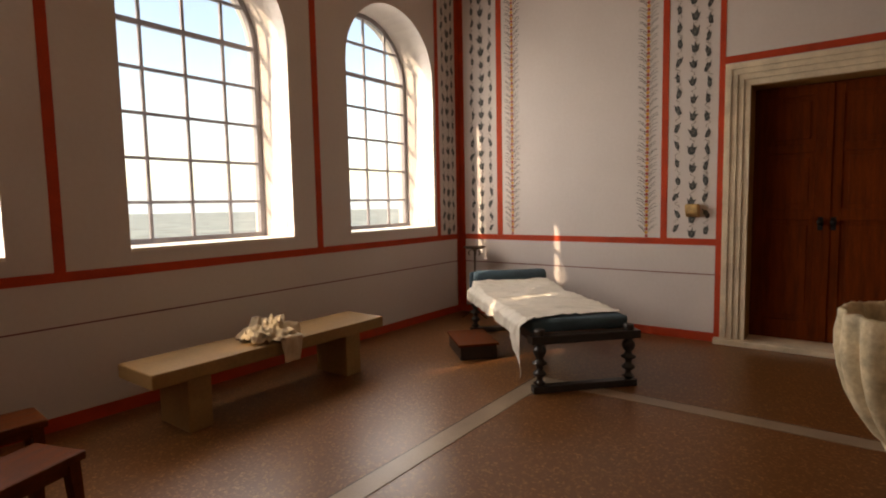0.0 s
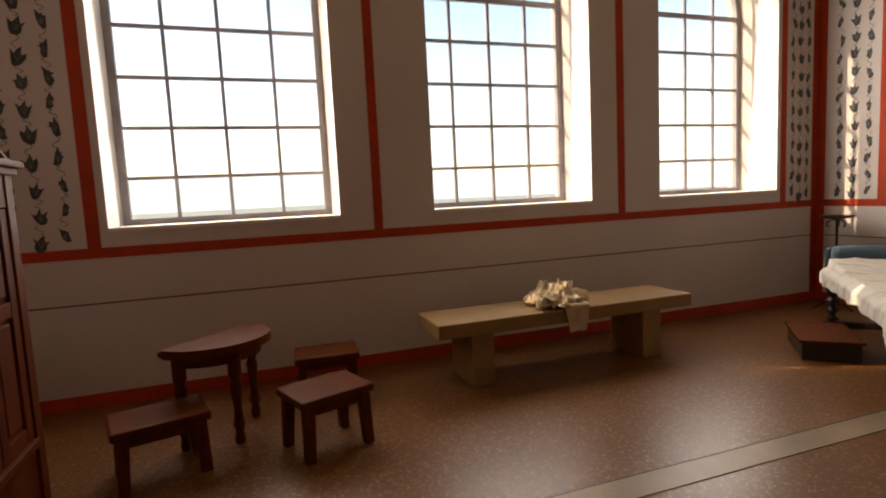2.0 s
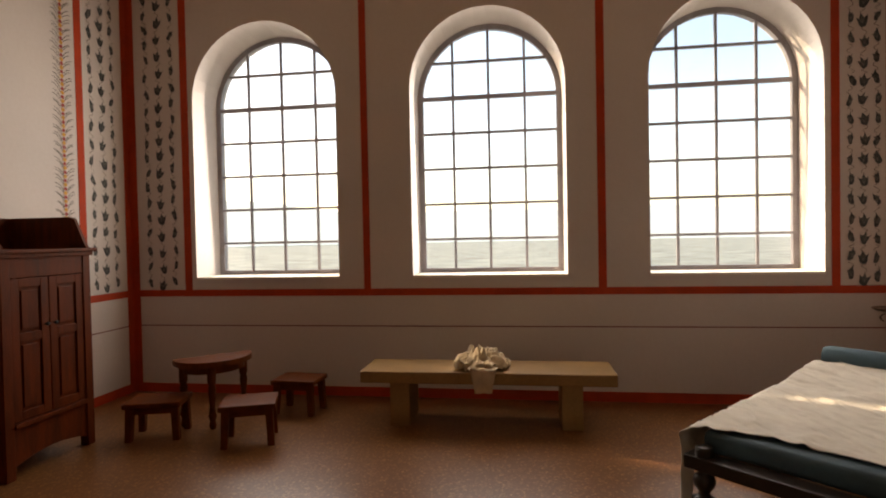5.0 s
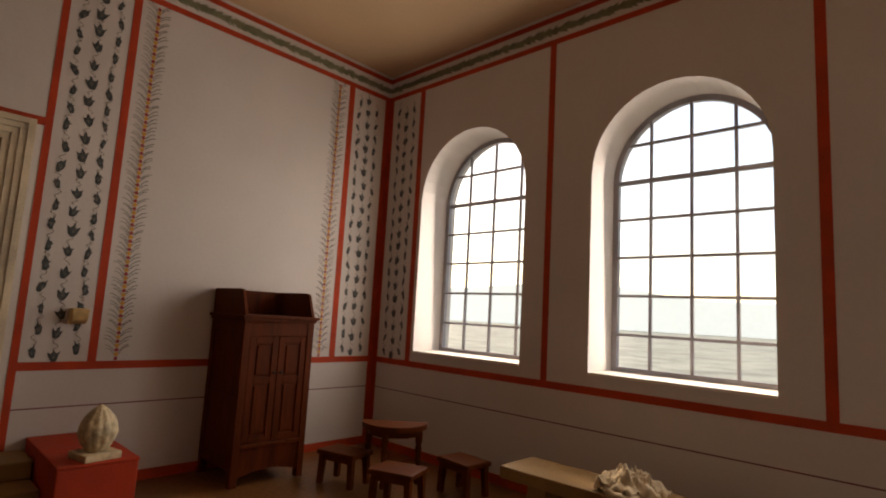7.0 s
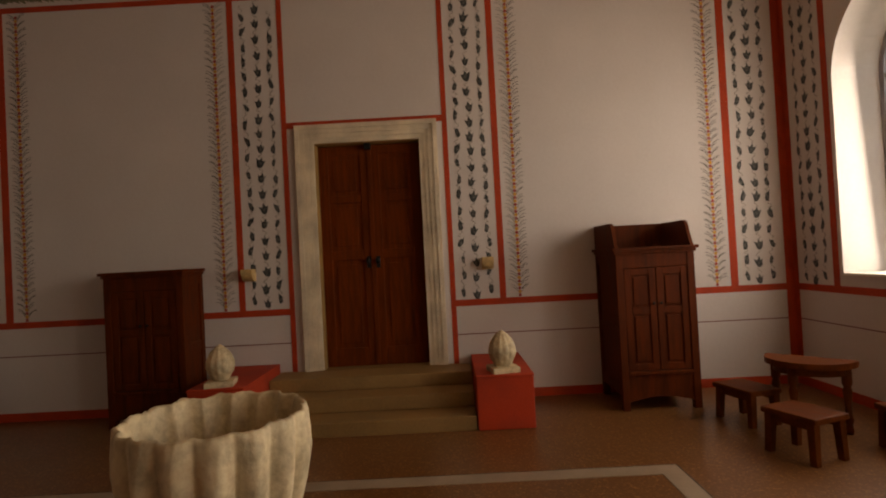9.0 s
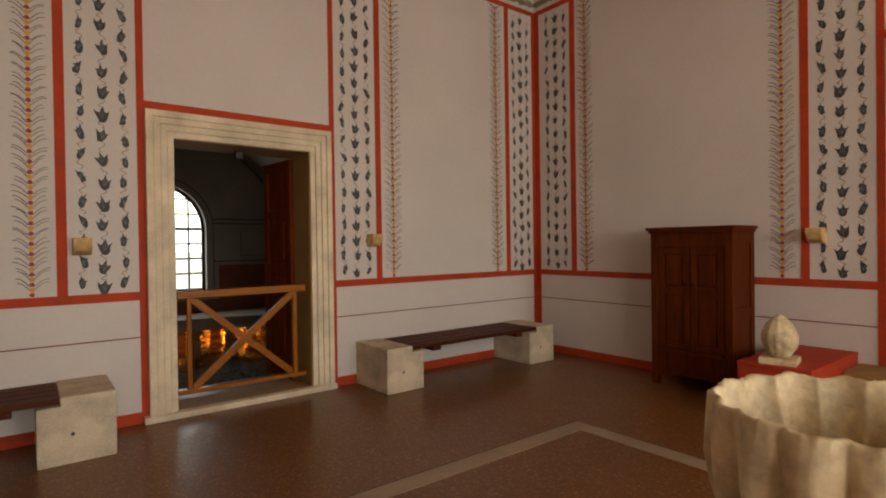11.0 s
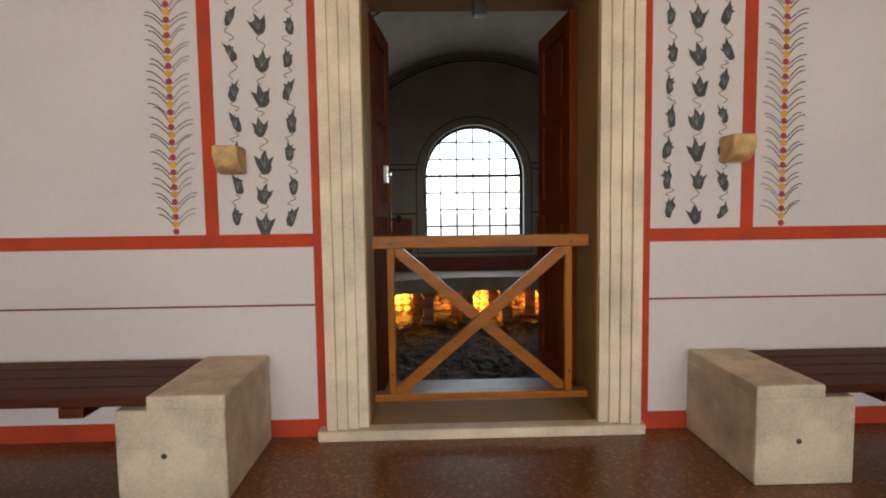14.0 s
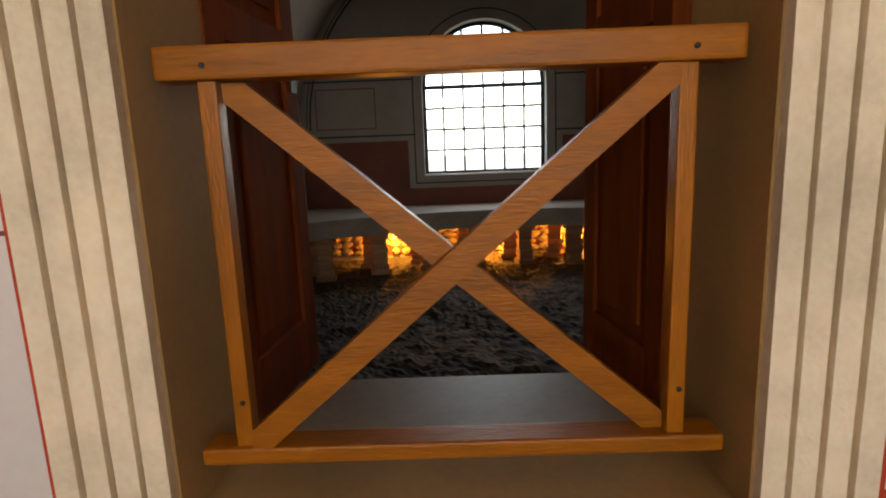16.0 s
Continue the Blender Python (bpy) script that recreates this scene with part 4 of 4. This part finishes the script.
part("vault_line", bm, BLACKP, wall_f)
arched_window("window_4", far, FA, FB, FSILL, FSPRING, 0.20, 6, 0.330, 0.036, IRON)
for name, x0, x1 in (("wall_far_west", FX0 - 0.4, FX0), ("wall_far_east", FX1, FX1 + 0.4)):
    tagged(link_mesh(name, box((x0, FARY, PIT - 0.3), (x1, -S - 0.45, 2.4)), FARW), "grey plaster side wall of the heated room", "wall", kind="structure")
bm = bmesh.new()
for k in range(40):
    w0, w1 = math.pi * k / 40, math.pi * (k + 1) / 40
    pts = [((FX0 + FX1) / 2 + r * math.cos(w), FZ + r * math.sin(w)) for r, w in ((FR, w0), (FR, w1), (FR + 0.2, w1), (FR + 0.2, w0))]
    prism(bm, far, pts, -0.1, -S - 0.45 - FARY)
tagged(link_mesh("ceiling_vault", bm, FARW), "grey plaster barrel vault", "ceiling", kind="structure")
bm = bmesh.new()
for y in (-11.6, -13.6):
    for k in range(30):
        w0, w1 = math.pi * k / 30, math.pi * (k + 1) / 30
        pts = [((FX0 + FX1) / 2 + r * math.cos(w), FZ + r * math.sin(w)) for r, w in ((FR - 0.012, w0), (FR - 0.012, w1), (FR + 0.01, w1), (FR + 0.01, w0))]
        prism(bm, far, pts, y - FARY, y - FARY + 0.03)
tagged(link_mesh("vault_trim", bm, BLACKP), "black painted lines on the vault", "trim", kind="structure")
bm = box((FX0 - 0.4, -S - 0.75, PIT - 0.3), (SD[0], -S - 0.45, 0.0))
add_box(bm, (SD[1], -S - 0.75, PIT - 0.3), (FX1 + 0.4, -S - 0.45, 0.0))
tagged(link_mesh("wall_pit_edge", bm, SLAB), "broken concrete edge of the sunken floor", "wall", kind="structure")


def earth(u, v):
    x, y = FX0 - 0.2 + (FX1 - FX0 + 0.4) * u, -9.7 + (FARY + 9.5) * v
    p = Vector((x, y, 0))
    z = PIT + 0.06 * noise.noise(p * 1.1) + 0.03 * noise.noise(p * 4.5) + 0.05 * abs(noise.noise(p * 13))
    return Vector((x, y, z - 0.06))


tagged(link_mesh("pit_floor", sheet_mesh(180, 190, earth), EARTH, smooth=False), "dark uneven damp earth in the sunken room", "ground", kind="structure")


def ledge_y(x):
    return -15.9 + 0.115 * (x - 3.1) ** 2


bm = bmesh.new()
xs = [FX0 + (FX1 - FX0) * k / 30 for k in range(31)]
for x0, x1 in zip(xs, xs[1:]):
    for z0, z1, o in ((-0.25, -0.07, 0.0), (-0.07, 0.0, 0.05)):
        pts = [(x0, ledge_y(x0) + o), (x1, ledge_y(x1) + o), (x1, FARY + 0.004), (x0, FARY + 0.004)]
        lo, hi = [bm.verts.new((x, y, z0 + 0.012 * noise.noise(Vector((x * 4, y * 4, z0))))) for x, y in pts], [bm.verts.new((x, y, z1)) for x, y in pts]
        bm.faces.new(lo), bm.faces.new(hi)
        for k in range(4):
            bm.faces.new((lo[k], lo[(k + 1) % 4], hi[(k + 1) % 4], hi[k]))
tagged(link_mesh("raised_floor", bm, SLAB), "curved remnant of the raised heated floor slab", "floor", kind="structure")

TILE = bpy.data.meshes.new("tile")
bm = box((-0.11, -0.11, 0), (0.11, 0.11, 0.062), 0.008)
bm.to_mesh(TILE)
bm.free()
TILE.materials.append(BRICK)
rb = random.Random(3)
for row in range(2):
    for k in range(8):
        x = 0.70 + 0.70 * k + 0.18 * row
        if x > FX1 - 0.25:
            continue
        y = max(ledge_y(x) - 0.16 - 0.48 * row, FARY + 0.14)
        p = empty("floor_pillar", pose(x, y, PIT - 0.03, 0, 0, rb.uniform(-8, 8)), "stacked tile pillar holding up the heated floor", "pillar", "heated floor pillars")
        n = 8
        for q in range(n):
            o = new("tile", TILE)
            o.parent = p
            g = 1.25 if q in (0, n - 1) else rb.uniform(0.88, 1.0)
            o.matrix_local = Matrix.Translation((rb.uniform(-0.01, 0.01), rb.uniform(-0.01, 0.01), 0.0722 * q)) @ Matrix.Rotation(rb.uniform(-0.1, 0.1), 4, "Z") @ Matrix.Diagonal((g * 0.95, g * 0.95, 1.11, 1))

STONES = []
for k in range(4):
    bm = bmesh.new()
    bmesh.ops.create_icosphere(bm, subdivisions=1, radius=0.5)
    for v in bm.verts:
        v.co *= 1 + 0.28 * noise.noise(v.co * 2.3 + Vector((k * 7, 0, 0)))
    me = bpy.data.meshes.new("rubble_stone")
    bm.to_mesh(me)
    bm.free()
    me.materials.append(RUBBLE)
    STONES.append(me)
x = FX0 + 0.15
while x < FX1 - 0.1:
    z = PIT
    while z < -0.28:
        o = new("rubble_stone", STONES[rb.randrange(4)])
        o.parent = wall_f
        w, h = rb.uniform(0.16, 0.26), rb.uniform(0.10, 0.16)
        o.matrix_world = pose(x + rb.uniform(-0.03, 0.03), FARY + 0.015, z + h / 2, 0, rb.uniform(-15, 15), 0) @ Matrix.Diagonal((w, 0.12, h, 1))
        z += h * 0.92
    x += 0.19

# ---- outside ----
bm = bmesh.new()
bmesh.ops.create_grid(bm, x_segments=2, y_segments=2, size=900)
for v in bm.verts:
    v.co.z = -1.7
tagged(link_mesh("ground", bm, GRASS), "dry pale grass outside the windows", "ground", kind="structure")


def hills(u, v):
    w = 2 * math.pi * u
    return Vector((math.cos(w) * 420, math.sin(w) * 420, -3 + v * (26 + 14 * noise.noise(Vector((math.cos(w) * 3, math.sin(w) * 3, 1))))))


tagged(link_mesh("backdrop", sheet_mesh(120, 2, hills), HILL), "wooded hills in the distance, glowing pale blue in place of haze", "hills", kind="structure")
